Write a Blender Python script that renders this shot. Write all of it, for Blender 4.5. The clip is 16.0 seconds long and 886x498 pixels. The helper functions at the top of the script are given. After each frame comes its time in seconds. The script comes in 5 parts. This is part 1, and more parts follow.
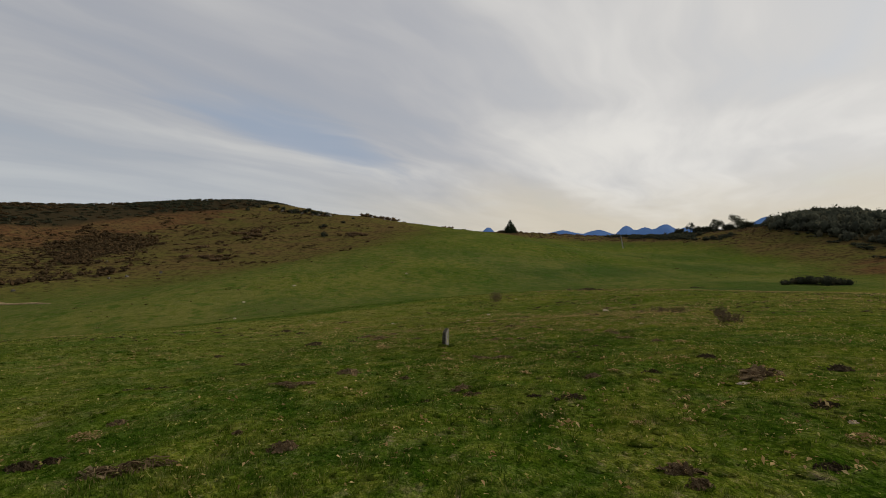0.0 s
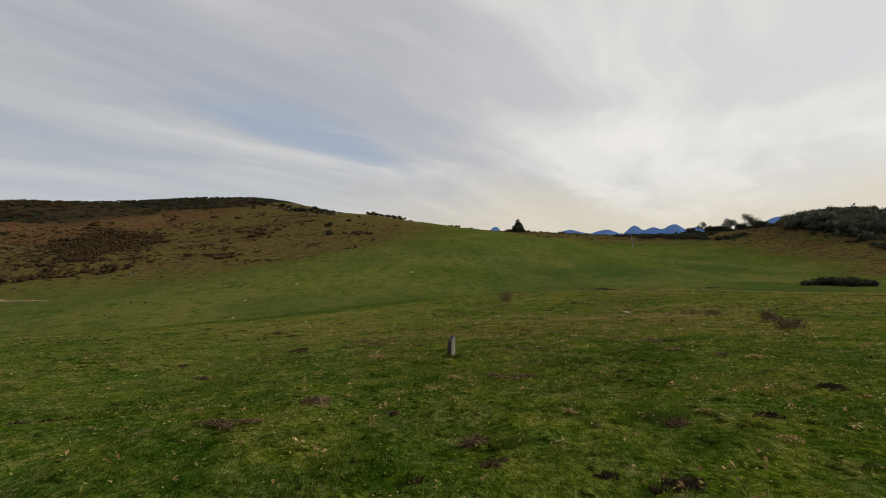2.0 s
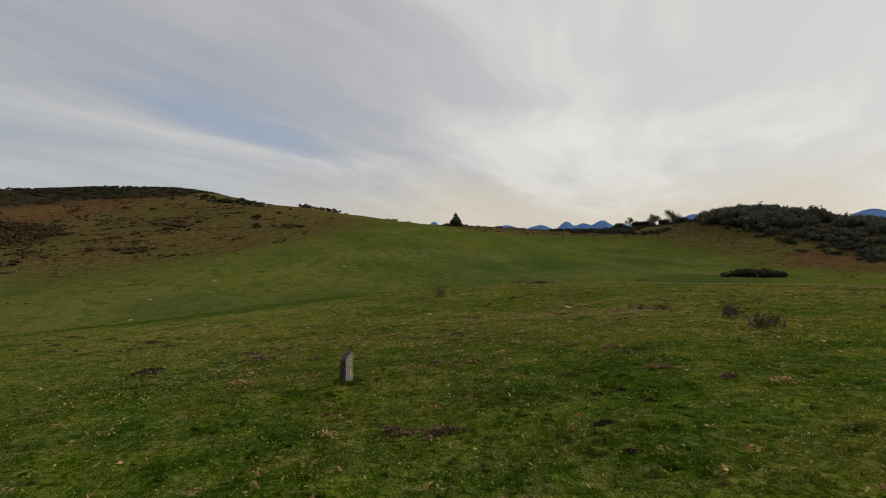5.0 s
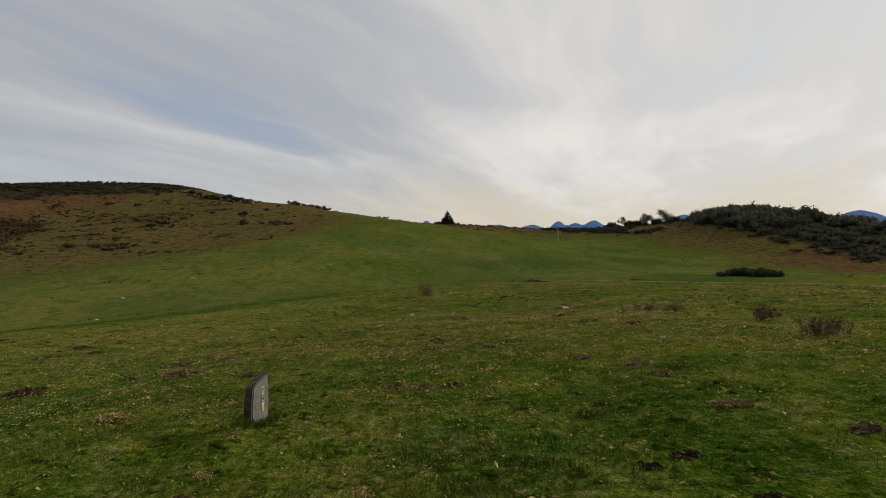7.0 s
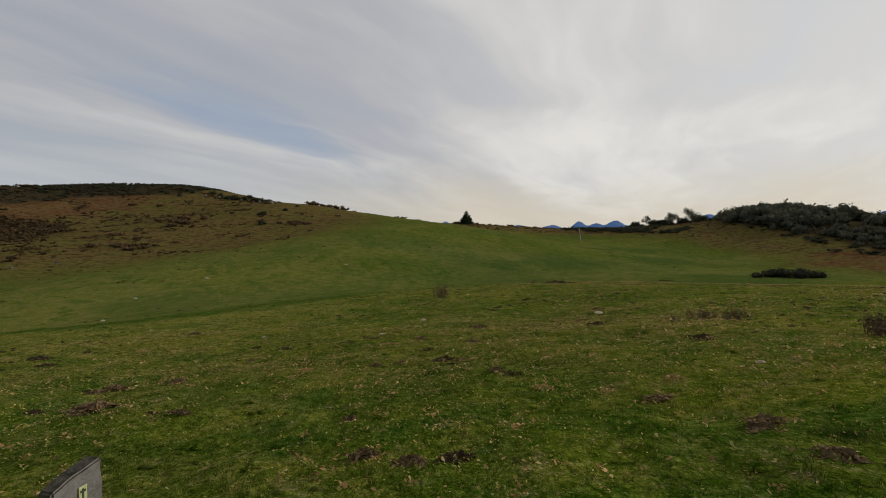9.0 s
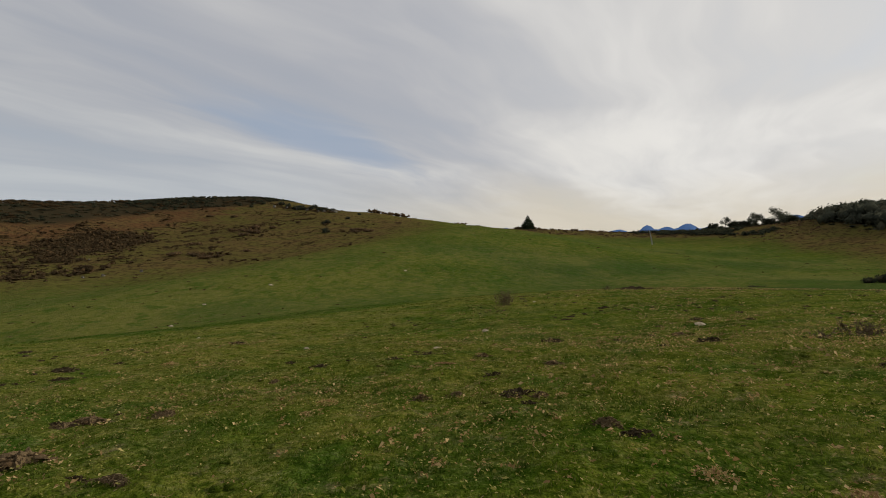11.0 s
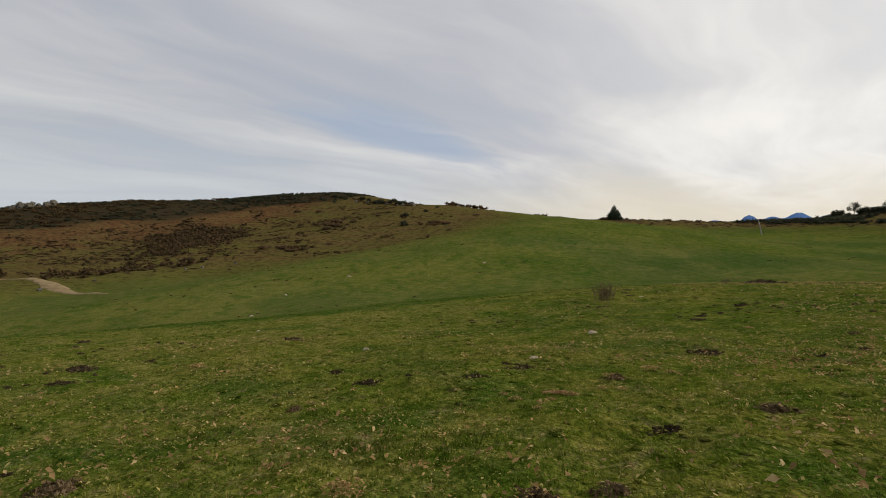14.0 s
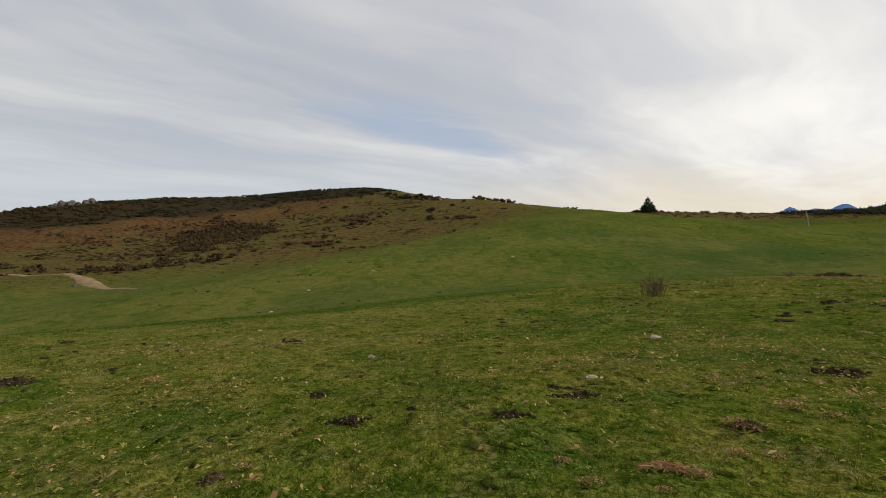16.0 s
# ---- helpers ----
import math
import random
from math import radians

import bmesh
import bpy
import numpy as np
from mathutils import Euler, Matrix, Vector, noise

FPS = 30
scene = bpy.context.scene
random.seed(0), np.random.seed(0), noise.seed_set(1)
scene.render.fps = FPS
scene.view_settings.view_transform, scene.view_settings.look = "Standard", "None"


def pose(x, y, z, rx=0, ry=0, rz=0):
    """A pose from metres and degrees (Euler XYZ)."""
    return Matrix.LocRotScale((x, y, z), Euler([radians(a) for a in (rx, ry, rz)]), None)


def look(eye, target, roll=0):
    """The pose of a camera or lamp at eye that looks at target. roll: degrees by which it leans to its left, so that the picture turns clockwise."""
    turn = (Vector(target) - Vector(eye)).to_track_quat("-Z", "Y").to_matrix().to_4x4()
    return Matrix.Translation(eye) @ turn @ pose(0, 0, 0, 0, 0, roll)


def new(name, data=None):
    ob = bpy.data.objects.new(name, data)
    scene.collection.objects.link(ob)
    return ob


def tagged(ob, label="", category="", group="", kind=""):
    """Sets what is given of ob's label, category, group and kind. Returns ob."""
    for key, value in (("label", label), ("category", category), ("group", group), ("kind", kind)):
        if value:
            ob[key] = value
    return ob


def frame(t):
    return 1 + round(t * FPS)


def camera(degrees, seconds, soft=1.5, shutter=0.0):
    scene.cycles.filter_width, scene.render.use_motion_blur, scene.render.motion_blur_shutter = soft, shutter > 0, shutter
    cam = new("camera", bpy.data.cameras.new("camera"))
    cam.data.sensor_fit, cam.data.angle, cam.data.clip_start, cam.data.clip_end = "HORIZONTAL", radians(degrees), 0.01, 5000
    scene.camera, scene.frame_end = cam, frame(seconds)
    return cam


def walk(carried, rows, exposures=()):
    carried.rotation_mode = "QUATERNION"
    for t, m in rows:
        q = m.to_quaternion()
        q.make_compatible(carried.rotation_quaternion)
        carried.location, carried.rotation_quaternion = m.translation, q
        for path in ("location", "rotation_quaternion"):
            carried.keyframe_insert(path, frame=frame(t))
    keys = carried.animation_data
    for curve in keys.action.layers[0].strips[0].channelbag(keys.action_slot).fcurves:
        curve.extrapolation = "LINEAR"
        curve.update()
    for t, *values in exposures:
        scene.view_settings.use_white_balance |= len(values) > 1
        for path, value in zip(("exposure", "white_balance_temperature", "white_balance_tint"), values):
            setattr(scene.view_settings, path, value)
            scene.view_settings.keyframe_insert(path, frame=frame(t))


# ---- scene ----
cam = camera(87.44, 16.0, 0.95)
# seconds, eye x, y, z, turn to the left, tilt up, lean
PATH = [
    (0.0, 0.000, 0.000, 1.600, -0.00, -0.62, 0.08),
    (0.5, 0.045, 0.603, 1.564, 1.08, -0.58, 0.05),
    (1.0, 0.058, 1.188, 1.506, 1.45, -0.55, 0.04),
    (1.5, 0.063, 1.784, 1.447, 2.20, -0.50, 0.16),
    (2.0, 0.028, 2.387, 1.349, 0.84, -0.70, 0.27),
    (2.5, 0.034, 2.976, 1.268, -0.18, -0.65, 0.38),
    (3.0, 0.057, 3.544, 1.198, -3.06, -1.06, 0.49),
    (3.5, 0.190, 4.136, 1.132, -5.81, -1.09, 0.65),
    (3.7, 0.242, 4.389, 1.106, -6.47, -0.99, 0.69),
    (5.8, 1.044, 6.684, 0.905, -6.71, -1.60, 0.36),
    (6.0, 1.079, 6.955, 0.857, -6.76, -1.65, 0.51),
    (6.5, 1.259, 7.603, 0.791, -8.25, -1.68, 0.62),
    (7.0, 1.469, 8.234, 0.688, -7.68, -1.39, 0.66),
    (7.5, 1.588, 8.873, 0.665, -6.44, -1.37, 0.51),
    (8.0, 1.715, 9.474, 0.604, -6.34, -1.67, 0.49),
    (8.2, 1.769, 9.725, 0.563, -6.14, -1.70, 0.53),
    (10.3, 2.245, 12.603, 0.253, -1.00, -0.61, 0.12),
    (10.5, 2.216, 12.835, 0.199, 0.28, -0.62, 0.02),
    (11.0, 2.119, 13.410, 0.126, 2.17, -0.51, -0.17),
    (11.5, 2.076, 13.962, 0.068, 3.37, -0.15, -0.26),
    (12.0, 1.955, 14.518, 0.019, 5.26, -0.65, -0.34),
    (12.5, 1.851, 15.110, -0.074, 6.51, -0.89, -0.42),
    (13.0, 1.709, 15.711, -0.157, 9.07, -1.12, -0.50),
    (13.5, 1.624, 16.315, -0.280, 10.26, -1.57, -0.59),
    (14.0, 1.565, 16.986, -0.380, 11.79, -1.21, -0.57),
    (14.5, 1.474, 17.595, -0.456, 11.82, -1.16, -0.57),
    (15.0, 1.385, 18.256, -0.565, 12.21, -1.84, -0.63),
    (15.5, 1.333, 18.861, -0.613, 12.99, -2.10, -0.69),
    (16.0, 1.141, 19.484, -0.693, 15.17, -1.74, -0.96),
]
walk(cam, [(t, pose(x, y, z, 0, 0, turn) @ pose(0, 0, 0, 90 + tilt, 0, 0) @ pose(0, 0, 0, 0, 0, lean))
           for t, x, y, z, turn, tilt, lean in PATH],
     [(0.0, -0.06), (1.0, 0.03), (3.5, 0.10), (6.0, -0.10), (7.0, 0.0), (8.0, -0.06), (10.5, -0.02), (13.0, 0.13), (16.0, 0.30)])

# ---- world, sun, exposure ----
SUN_AZ, SUN_EL = radians(77), radians(27)
SUN_DIR = Vector((math.sin(SUN_AZ) * math.cos(SUN_EL), math.cos(SUN_AZ) * math.cos(SUN_EL), math.sin(SUN_EL)))
# the cloud is thinnest, and so brightest, some way ahead of the sun
BRIGHT_AZ, BRIGHT_EL = radians(62), radians(26)
BRIGHT_DIR = Vector((math.sin(BRIGHT_AZ) * math.cos(BRIGHT_EL), math.cos(BRIGHT_AZ) * math.cos(BRIGHT_EL), math.sin(BRIGHT_EL)))
scene.view_settings.exposure = 0.0


class Nodes:
    """A short way to wire node trees."""

    def __init__(self, tree):
        self.tree = tree

    def add(self, kind, sets=None, operation="", use_clamp=False, interpolation_type="", data_type="", blend_type="", rotation_type="",
            attribute_name=""):
        node = self.tree.nodes.new(kind)
        if operation:
            node.operation = operation
        if use_clamp:
            node.use_clamp = True
        if interpolation_type:
            node.interpolation_type = interpolation_type
        if data_type:
            node.data_type = data_type
        if blend_type:
            node.blend_type = blend_type
        if rotation_type:
            node.rotation_type = rotation_type
        if attribute_name:
            node.attribute_name = attribute_name
        for name, v in (sets or {}).items():
            if isinstance(v, bpy.types.NodeSocket):
                self.tree.links.new(v, node.inputs[name])
            else:
                node.inputs[name].default_value = v
        return node

    def math(self, op, a, b=0.0, clamp=False):
        return self.add("ShaderNodeMath", operation=op, use_clamp=clamp, sets={0: a, 1: b}).outputs[0]

    def span(self, value, lo, hi, to_lo=0.0, to_hi=1.0, smooth=True):
        return self.add("ShaderNodeMapRange", interpolation_type="SMOOTHSTEP" if smooth else "LINEAR",
                        sets={0: value, 1: lo, 2: hi, 3: to_lo, 4: to_hi}).outputs[0]

    def mix(self, fac, a, b, blend="MIX"):
        node = self.add("ShaderNodeMix", data_type="RGBA", blend_type=blend)
        for slot, v in ((0, fac), (6, a), (7, b)):
            if isinstance(v, bpy.types.NodeSocket):
                self.tree.links.new(v, node.inputs[slot])
            else:
                node.inputs[slot].default_value = v if slot == 0 else (*v[:3], 1)
        return node.outputs[2]

    def noise(self, vector, scale, detail=4.0, rough=0.55):
        return self.add("ShaderNodeTexNoise", sets={"Vector": vector, "Scale": scale, "Detail": detail, "Roughness": rough}).outputs[0]


world = bpy.data.worlds.new("sky")
scene.world = world
world.use_nodes = True
w = Nodes(world.node_tree)
world.node_tree.nodes.clear()
way = w.add("ShaderNodeTexCoord").outputs["Generated"]
xyz = w.add("ShaderNodeSeparateXYZ", sets={0: way})
dx, dy, dz = xyz.outputs
up = w.math("MAXIMUM", dz, 0.0)
# the cloud deck as a plane overhead, so that its streaks run to one point on the skyline
high = w.math("ADD", up, 0.10)
deck = w.add("ShaderNodeCombineXYZ", sets={0: w.math("DIVIDE", dx, high), 1: w.math("DIVIDE", dy, high)}).outputs[0]
turned = w.add("ShaderNodeVectorRotate", rotation_type="Z_AXIS", sets={"Vector": deck, "Angle": radians(30)}).outputs[0]
bent = w.add("ShaderNodeVectorMath", operation="ADD", sets={0: turned, 1: w.add(
    "ShaderNodeVectorMath", operation="SCALE", sets={0: w.add("ShaderNodeTexNoise", sets={"Vector": turned, "Scale": 0.45, "Detail": 3.0}).outputs["Color"], "Scale": 1.3}).outputs[0]}).outputs[0]
long_map = w.add("ShaderNodeMapping", sets={"Vector": bent, "Scale": (0.75, 0.16, 1.0), "Location": (3.7, 1.2, 0.0)}).outputs[0]
fine_map = w.add("ShaderNodeMapping", sets={"Vector": bent, "Scale": (1.9, 0.45, 1.0), "Location": (8.1, 4.4, 0.0)}).outputs[0]
streak = w.noise(long_map, 1.0, 4.0, 0.5)
fine = w.noise(fine_map, 1.0, 5.0, 0.55)
thick = w.math("ADD", w.math("MULTIPLY", streak, 0.62), w.math("MULTIPLY", fine, 0.38))
sunward = w.add("ShaderNodeVectorMath", operation="DOT_PRODUCT", sets={0: way, 1: BRIGHT_DIR}).outputs["Value"]
glow = w.span(sunward, 0.40, 1.0)
clear = w.add("ShaderNodeTexSky")
clear.sky_type, clear.sun_disc, clear.sun_elevation, clear.sun_rotation = "NISHITA", False, SUN_EL, SUN_AZ
blue = w.mix(1.0, clear.outputs[0], (0.10, 0.10, 0.10), "MULTIPLY")
veil = w.mix(w.span(thick, 0.37, 0.65), (0.425, 0.431, 0.459), (0.685, 0.665, 0.626))
veil = w.mix(w.span(sunward, -0.5, 0.55), w.mix(1.0, veil, (0.845, 0.868, 0.89), "MULTIPLY"), veil)
veil = w.mix(glow, veil, w.mix(w.span(thick, 0.40, 0.60), (0.648, 0.633, 0.612), (0.815, 0.790, 0.748)))
low = w.span(w.math("ADD", dz, w.math("MULTIPLY", w.math("SUBTRACT", streak, 0.5), 0.22)), 0.03, 0.15, 1.0, 0.0)
warm = w.span(sunward, -0.2, 0.66, 0.05, 0.80)
veil = w.mix(w.math("MULTIPLY", low, warm), veil, (0.630, 0.565, 0.450))
veil = w.mix(w.math("MULTIPLY", w.span(dz, 0.03, 0.30, 1.0, 0.0), w.span(sunward, 0.62, 0.0, 0.0, 0.8)), veil, (0.400, 0.438, 0.485))
# one thin place in the cloud, low on the left
gap = w.add("ShaderNodeVectorMath", operation="SUBTRACT", sets={0: deck, 1: (-0.84, 3.12, 0.0)}).outputs[0]
gap = w.add("ShaderNodeVectorRotate", rotation_type="Z_AXIS", sets={"Vector": gap, "Angle": radians(-65)}).outputs[0]
gap = w.add("ShaderNodeVectorMath", operation="MULTIPLY", sets={0: gap, 1: (1.15, 3.0, 0.0)}).outputs[0]
gap = w.add("ShaderNodeVectorMath", operation="LENGTH", sets={0: gap}).outputs["Value"]
gap = w.math("ADD", gap, w.math("MULTIPLY", w.math("SUBTRACT", fine, 0.5), 2.6))
veil = w.mix(w.span(gap, 0.15, 1.3, 0.78, 0.0), veil, (0.310, 0.372, 0.475))
cover = w.span(thick, 0.30, 0.46, 0.80, 0.97)
sky = w.mix(cover, blue, veil)
w.tree.links.new(w.add("ShaderNodeBackground", sets={"Color": sky, "Strength": 1.05}).outputs[0],
                 w.add("ShaderNodeOutputWorld").inputs[0])

sun = new("sun", bpy.data.lights.new("sun", "SUN"))
sun.data.energy, sun.data.angle, sun.data.color = 2.4, radians(4), (1.0, 0.93, 0.82)
sun.matrix_world = look(SUN_DIR * 300, (0, 0, 0))

# ---- materials ----


def material(name, rough=0.8):
    m = bpy.data.materials.new(name)
    m.use_nodes = True
    n = Nodes(m.node_tree)
    shader = m.node_tree.nodes["Principled BSDF"]
    shader.inputs["Roughness"].default_value = rough
    shader.inputs["Specular IOR Level"].default_value = 0.01
    return m, n, shader


def bump(n, shader, height, strength=0.5, distance=0.02):
    node = n.add("ShaderNodeBump", sets={"Height": height, "Strength": strength, "Distance": distance})
    n.tree.links.new(node.outputs[0], shader.inputs["Normal"])


def place_of(n):
    return n.add("ShaderNodeNewGeometry").outputs["Position"]


def turf_colour(n, at):
    """Pasture green: lush and sere patches, metres wide, broken up by tufts, moss and dead grass."""
    wide = n.noise(at, 0.13, 3.0, 0.6)
    mid = n.noise(at, 0.8, 5.0, 0.65)
    small = n.noise(at, 4.5, 5.0, 0.75)
    dead = n.noise(at, 2.2, 6.0, 0.8)
    lush, deep, sere = (n.add("ShaderNodeAttribute", attribute_name=k).outputs["Fac"] for k in ("lush", "deep", "sere"))
    c = n.mix(n.span(mid, 0.36, 0.64), (0.060, 0.094, 0.0050), (0.142, 0.150, 0.0085))
    c = n.mix(n.math("MULTIPLY", n.span(wide, 0.44, 0.64), 0.55), c, (0.182, 0.166, 0.013))
    c = n.mix(n.math("MULTIPLY", lush, 0.88), c, n.mix(n.span(n.math("ADD", n.math("MULTIPLY", n.noise(at, 0.045, 4.0, 0.6), 0.75), n.math("MULTIPLY", mid, 0.25)), 0.40, 0.60), (0.053, 0.0850, 0.0095), (0.135, 0.136, 0.0165)))
    c = n.mix(n.math("MULTIPLY", deep, 0.48), c, n.mix(n.span(mid, 0.38, 0.62), (0.021, 0.046, 0.003), (0.060, 0.082, 0.006)))
    c = n.mix(n.math("MULTIPLY", sere, 0.58), c, (0.205, 0.178, 0.022))
    green = n.noise(at, 0.42, 4.0, 0.6)
    c = n.mix(n.math("MULTIPLY", n.span(green, 0.53, 0.64), 0.60), c, (0.044, 0.094, 0.005))
    c = n.mix(n.math("MULTIPLY", n.span(dead, 0.56, 0.68), 0.55), c, (0.245, 0.165, 0.050))
    c = n.mix(n.math("MULTIPLY", n.span(small, 0.54, 0.68), 0.24), c, (0.225, 0.205, 0.045))
    c = n.mix(n.math("MULTIPLY", n.span(small, 0.47, 0.35), 0.32), c, (0.024, 0.048, 0.003))
    # grain: highlights on the tips and shaded gaps, painted by fine noise
    grain = n.noise(at, 24.0, 4.0, 0.75)
    c = n.mix(n.math("MULTIPLY", n.span(grain, 0.54, 0.66), 0.22), c, (0.345, 0.305, 0.075))
    c = n.mix(n.math("MULTIPLY", n.span(grain, 0.46, 0.35), 0.28), c, (0.016, 0.028, 0.002))
    # the long grass of the hollow and the far slope lies more evenly
    even = n.math("MULTIPLY", lush, 0.40)
    # cropped tufts: at each scale noise paints a lit, paler crown and a shaded, darker green foot
    for scale, foot, crown in ((0.9, 0.92, 1.07), (3.1, 0.84, 1.13), (9.0, 0.76, 1.18), (38.0, 0.82, 1.12)):
        tuft = n.noise(at, scale, 3.0, 0.6)
        c = n.mix(even, n.mix(n.span(tuft, 0.36, 0.62), n.mix(1.0, c, (foot * 0.88, foot, foot * 0.75), "MULTIPLY"),
                              n.mix(1.0, c, (crown * 1.06, crown, crown * 1.1), "MULTIPLY")), c)
    c = n.mix(1.0, c, (0.785, 0.81, 1.75), "MULTIPLY")
    return n.mix(n.math("MULTIPLY", deep, 0.8), c, n.mix(1.0, c, (0.88, 1.02, 0.85), "MULTIPLY"))


def ground_material():
    m, n, shader = material("pasture", 0.9)
    at = place_of(n)
    c = turf_colour(n, at)
    heath = n.add("ShaderNodeAttribute", attribute_name="heath").outputs["Fac"]
    rough = n.noise(at, 0.55, 5.0, 0.65)
    flat = n.add("ShaderNodeMapping", sets={"Vector": at, "Scale": (0.10, 0.22, 0.5)}).outputs[0]
    bands = n.noise(flat, 1.0, 5.0, 0.62)
    rust, peat = (n.add("ShaderNodeAttribute", attribute_name=k).outputs["Fac"] for k in ("rust", "peat"))
    olive = n.mix(n.span(bands, 0.38, 0.60), (0.118, 0.110, 0.030), (0.132, 0.097, 0.036))
    red = n.mix(n.span(bands, 0.36, 0.62), (0.132, 0.090, 0.036), (0.128, 0.068, 0.031))
    brown = n.mix(n.span(n.math("ADD", rust, n.math("MULTIPLY", n.math("SUBTRACT", bands, 0.5), 1.2)), 0.30, 0.70), olive, red)
    fine = n.noise(n.add("ShaderNodeMapping", sets={"Vector": at, "Scale": (0.6, 1.0, 2.0)}).outputs[0], 1.0, 7.0, 0.78)
    brown = n.mix(n.math("MULTIPLY", n.span(fine, 0.46, 0.36), 0.7), brown, (0.125, 0.108, 0.030))
    brown = n.mix(n.math("MULTIPLY", n.span(fine, 0.50, 0.58), 0.85), brown, (0.040, 0.029, 0.015))
    brown = n.mix(n.math("MULTIPLY", n.span(rough, 0.56, 0.66), 0.6), brown, (0.040, 0.030, 0.014))
    brown = n.mix(peat, brown, (0.042, 0.035, 0.019))
    brown = n.mix(1.0, brown, (0.86, 0.81, 0.80), "MULTIPLY")
    c = n.mix(n.span(n.math("ADD", heath, n.math("MULTIPLY", n.math("SUBTRACT", fine, 0.5), 1.3)), 0.15, 0.85), c, brown)
    n.tree.links.new(c, shader.inputs["Base Color"])
    lumps = n.math("ADD", n.noise(at, 14.0, 3.0, 0.6), n.math("MULTIPLY", n.noise(at, 45.0, 2.0, 0.6), 0.12))
    lumps = n.math("ADD", lumps, n.math("MULTIPLY", n.noise(at, 2.6, 5.0, 0.7), 0.8))
    lush = n.add("ShaderNodeAttribute", attribute_name="lush").outputs["Fac"]
    bump(n, shader, lumps, n.span(lush, 0.0, 1.0, 1.0, 0.8), 0.09)
    shader.inputs["Specular IOR Level"].default_value = 0.0
    return m


def grass_material():
    m, n, shader = material("grass_blades", 0.65)
    at = place_of(n)
    c = turf_colour(n, at)
    own = n.add("ShaderNodeNewGeometry").outputs["Random Per Island"]
    tone = n.add("ShaderNodeAttribute", attribute_name="tone").outputs["Fac"]
    c = n.mix(n.span(tone, 0.0, 1.0), n.mix(1.0, c, (0.74, 0.86, 0.74), "MULTIPLY"), n.mix(1.0, c, (1.9, 1.82, 1.8), "MULTIPLY"))
    c = n.mix(n.span(own, 0.0, 0.7), n.mix(1.0, c, (0.72, 0.76, 0.70), "MULTIPLY"), n.mix(1.0, c, (1.25, 1.25, 1.2), "MULTIPLY"))
    c = n.mix(n.math("MULTIPLY", n.span(own, 0.90, 0.96), 0.6), c, (0.30, 0.23, 0.10))
    n.tree.links.new(c, shader.inputs["Base Color"])
    shader.inputs["Specular IOR Level"].default_value = 0.02
    thin = n.add("ShaderNodeBsdfTranslucent", sets={"Color": c})
    both = n.add("ShaderNodeMixShader", sets={0: 0.4, 1: shader.outputs[0], 2: thin.outputs[0]})
    n.tree.links.new(both.outputs[0], n.tree.nodes["Material Output"].inputs["Surface"])
    return m


def leafy_material(name, dark, light, odd=None, rough=0.7):
    m, n, shader = material(name, rough)
    own = n.add("ShaderNodeNewGeometry").outputs["Random Per Island"]
    each = n.add("ShaderNodeObjectInfo").outputs["Random"]
    at = place_of(n)
    c = n.mix(own, dark, light)
    c = n.mix(n.span(n.noise(at, 0.35, 3.0), 0.35, 0.7), n.mix(1.0, c, (0.7, 0.72, 0.75), "MULTIPLY"), c)
    if odd:
        c = n.mix(n.math("MULTIPLY", n.span(own, 0.72, 0.95), 0.8), c, odd)
    c = n.mix(n.math("MULTIPLY", each, 0.35), c, n.mix(1.0, c, (1.3, 1.2, 1.0), "MULTIPLY"))
    n.tree.links.new(c, shader.inputs["Base Color"])
    shader.inputs["Specular IOR Level"].default_value = 0.0
    # thin leaves let part of the light through
    thin = n.add("ShaderNodeBsdfTranslucent", sets={"Color": c})
    both = n.add("ShaderNodeMixShader", sets={0: 0.45, 1: shader.outputs[0], 2: thin.outputs[0]})
    n.tree.links.new(both.outputs[0], n.tree.nodes["Material Output"].inputs["Surface"])
    return m


def mottled(name, dark, light, scale, rough=0.85, relief=0.02, strength=0.6, fleck=None, crumbs=0.0):
    """Stone, soil and wood: two scales of tone, grain in the relief."""
    m, n, shader = material(name, rough)
    at = n.add("ShaderNodeTexCoord").outputs["Object"]
    a, b = n.noise(at, scale, 5.0, 0.6), n.noise(at, scale * 7, 4.0, 0.65)
    each = n.add("ShaderNodeObjectInfo").outputs["Random"]
    c = n.mix(n.span(n.math("ADD", n.math("MULTIPLY", a, 0.65), n.math("MULTIPLY", b, 0.35)), 0.36, 0.64), dark, light)
    if fleck:
        c = n.mix(n.math("MULTIPLY", n.span(b, 0.60, 0.70), 0.7), c, fleck)
    c = n.mix(n.math("MULTIPLY", each, 0.4), c, n.mix(1.0, c, (0.72, 0.72, 0.74), "MULTIPLY"))
    if crumbs:
        own = n.add("ShaderNodeNewGeometry").outputs["Random Per Island"]
        c = n.mix(n.math("MULTIPLY", n.span(own, 0.25, 1.0), crumbs), c, fleck or light)
    n.tree.links.new(c, shader.inputs["Base Color"])
    bump(n, shader, n.math("ADD", a, n.math("MULTIPLY", b, 0.6)), strength, relief)
    return m


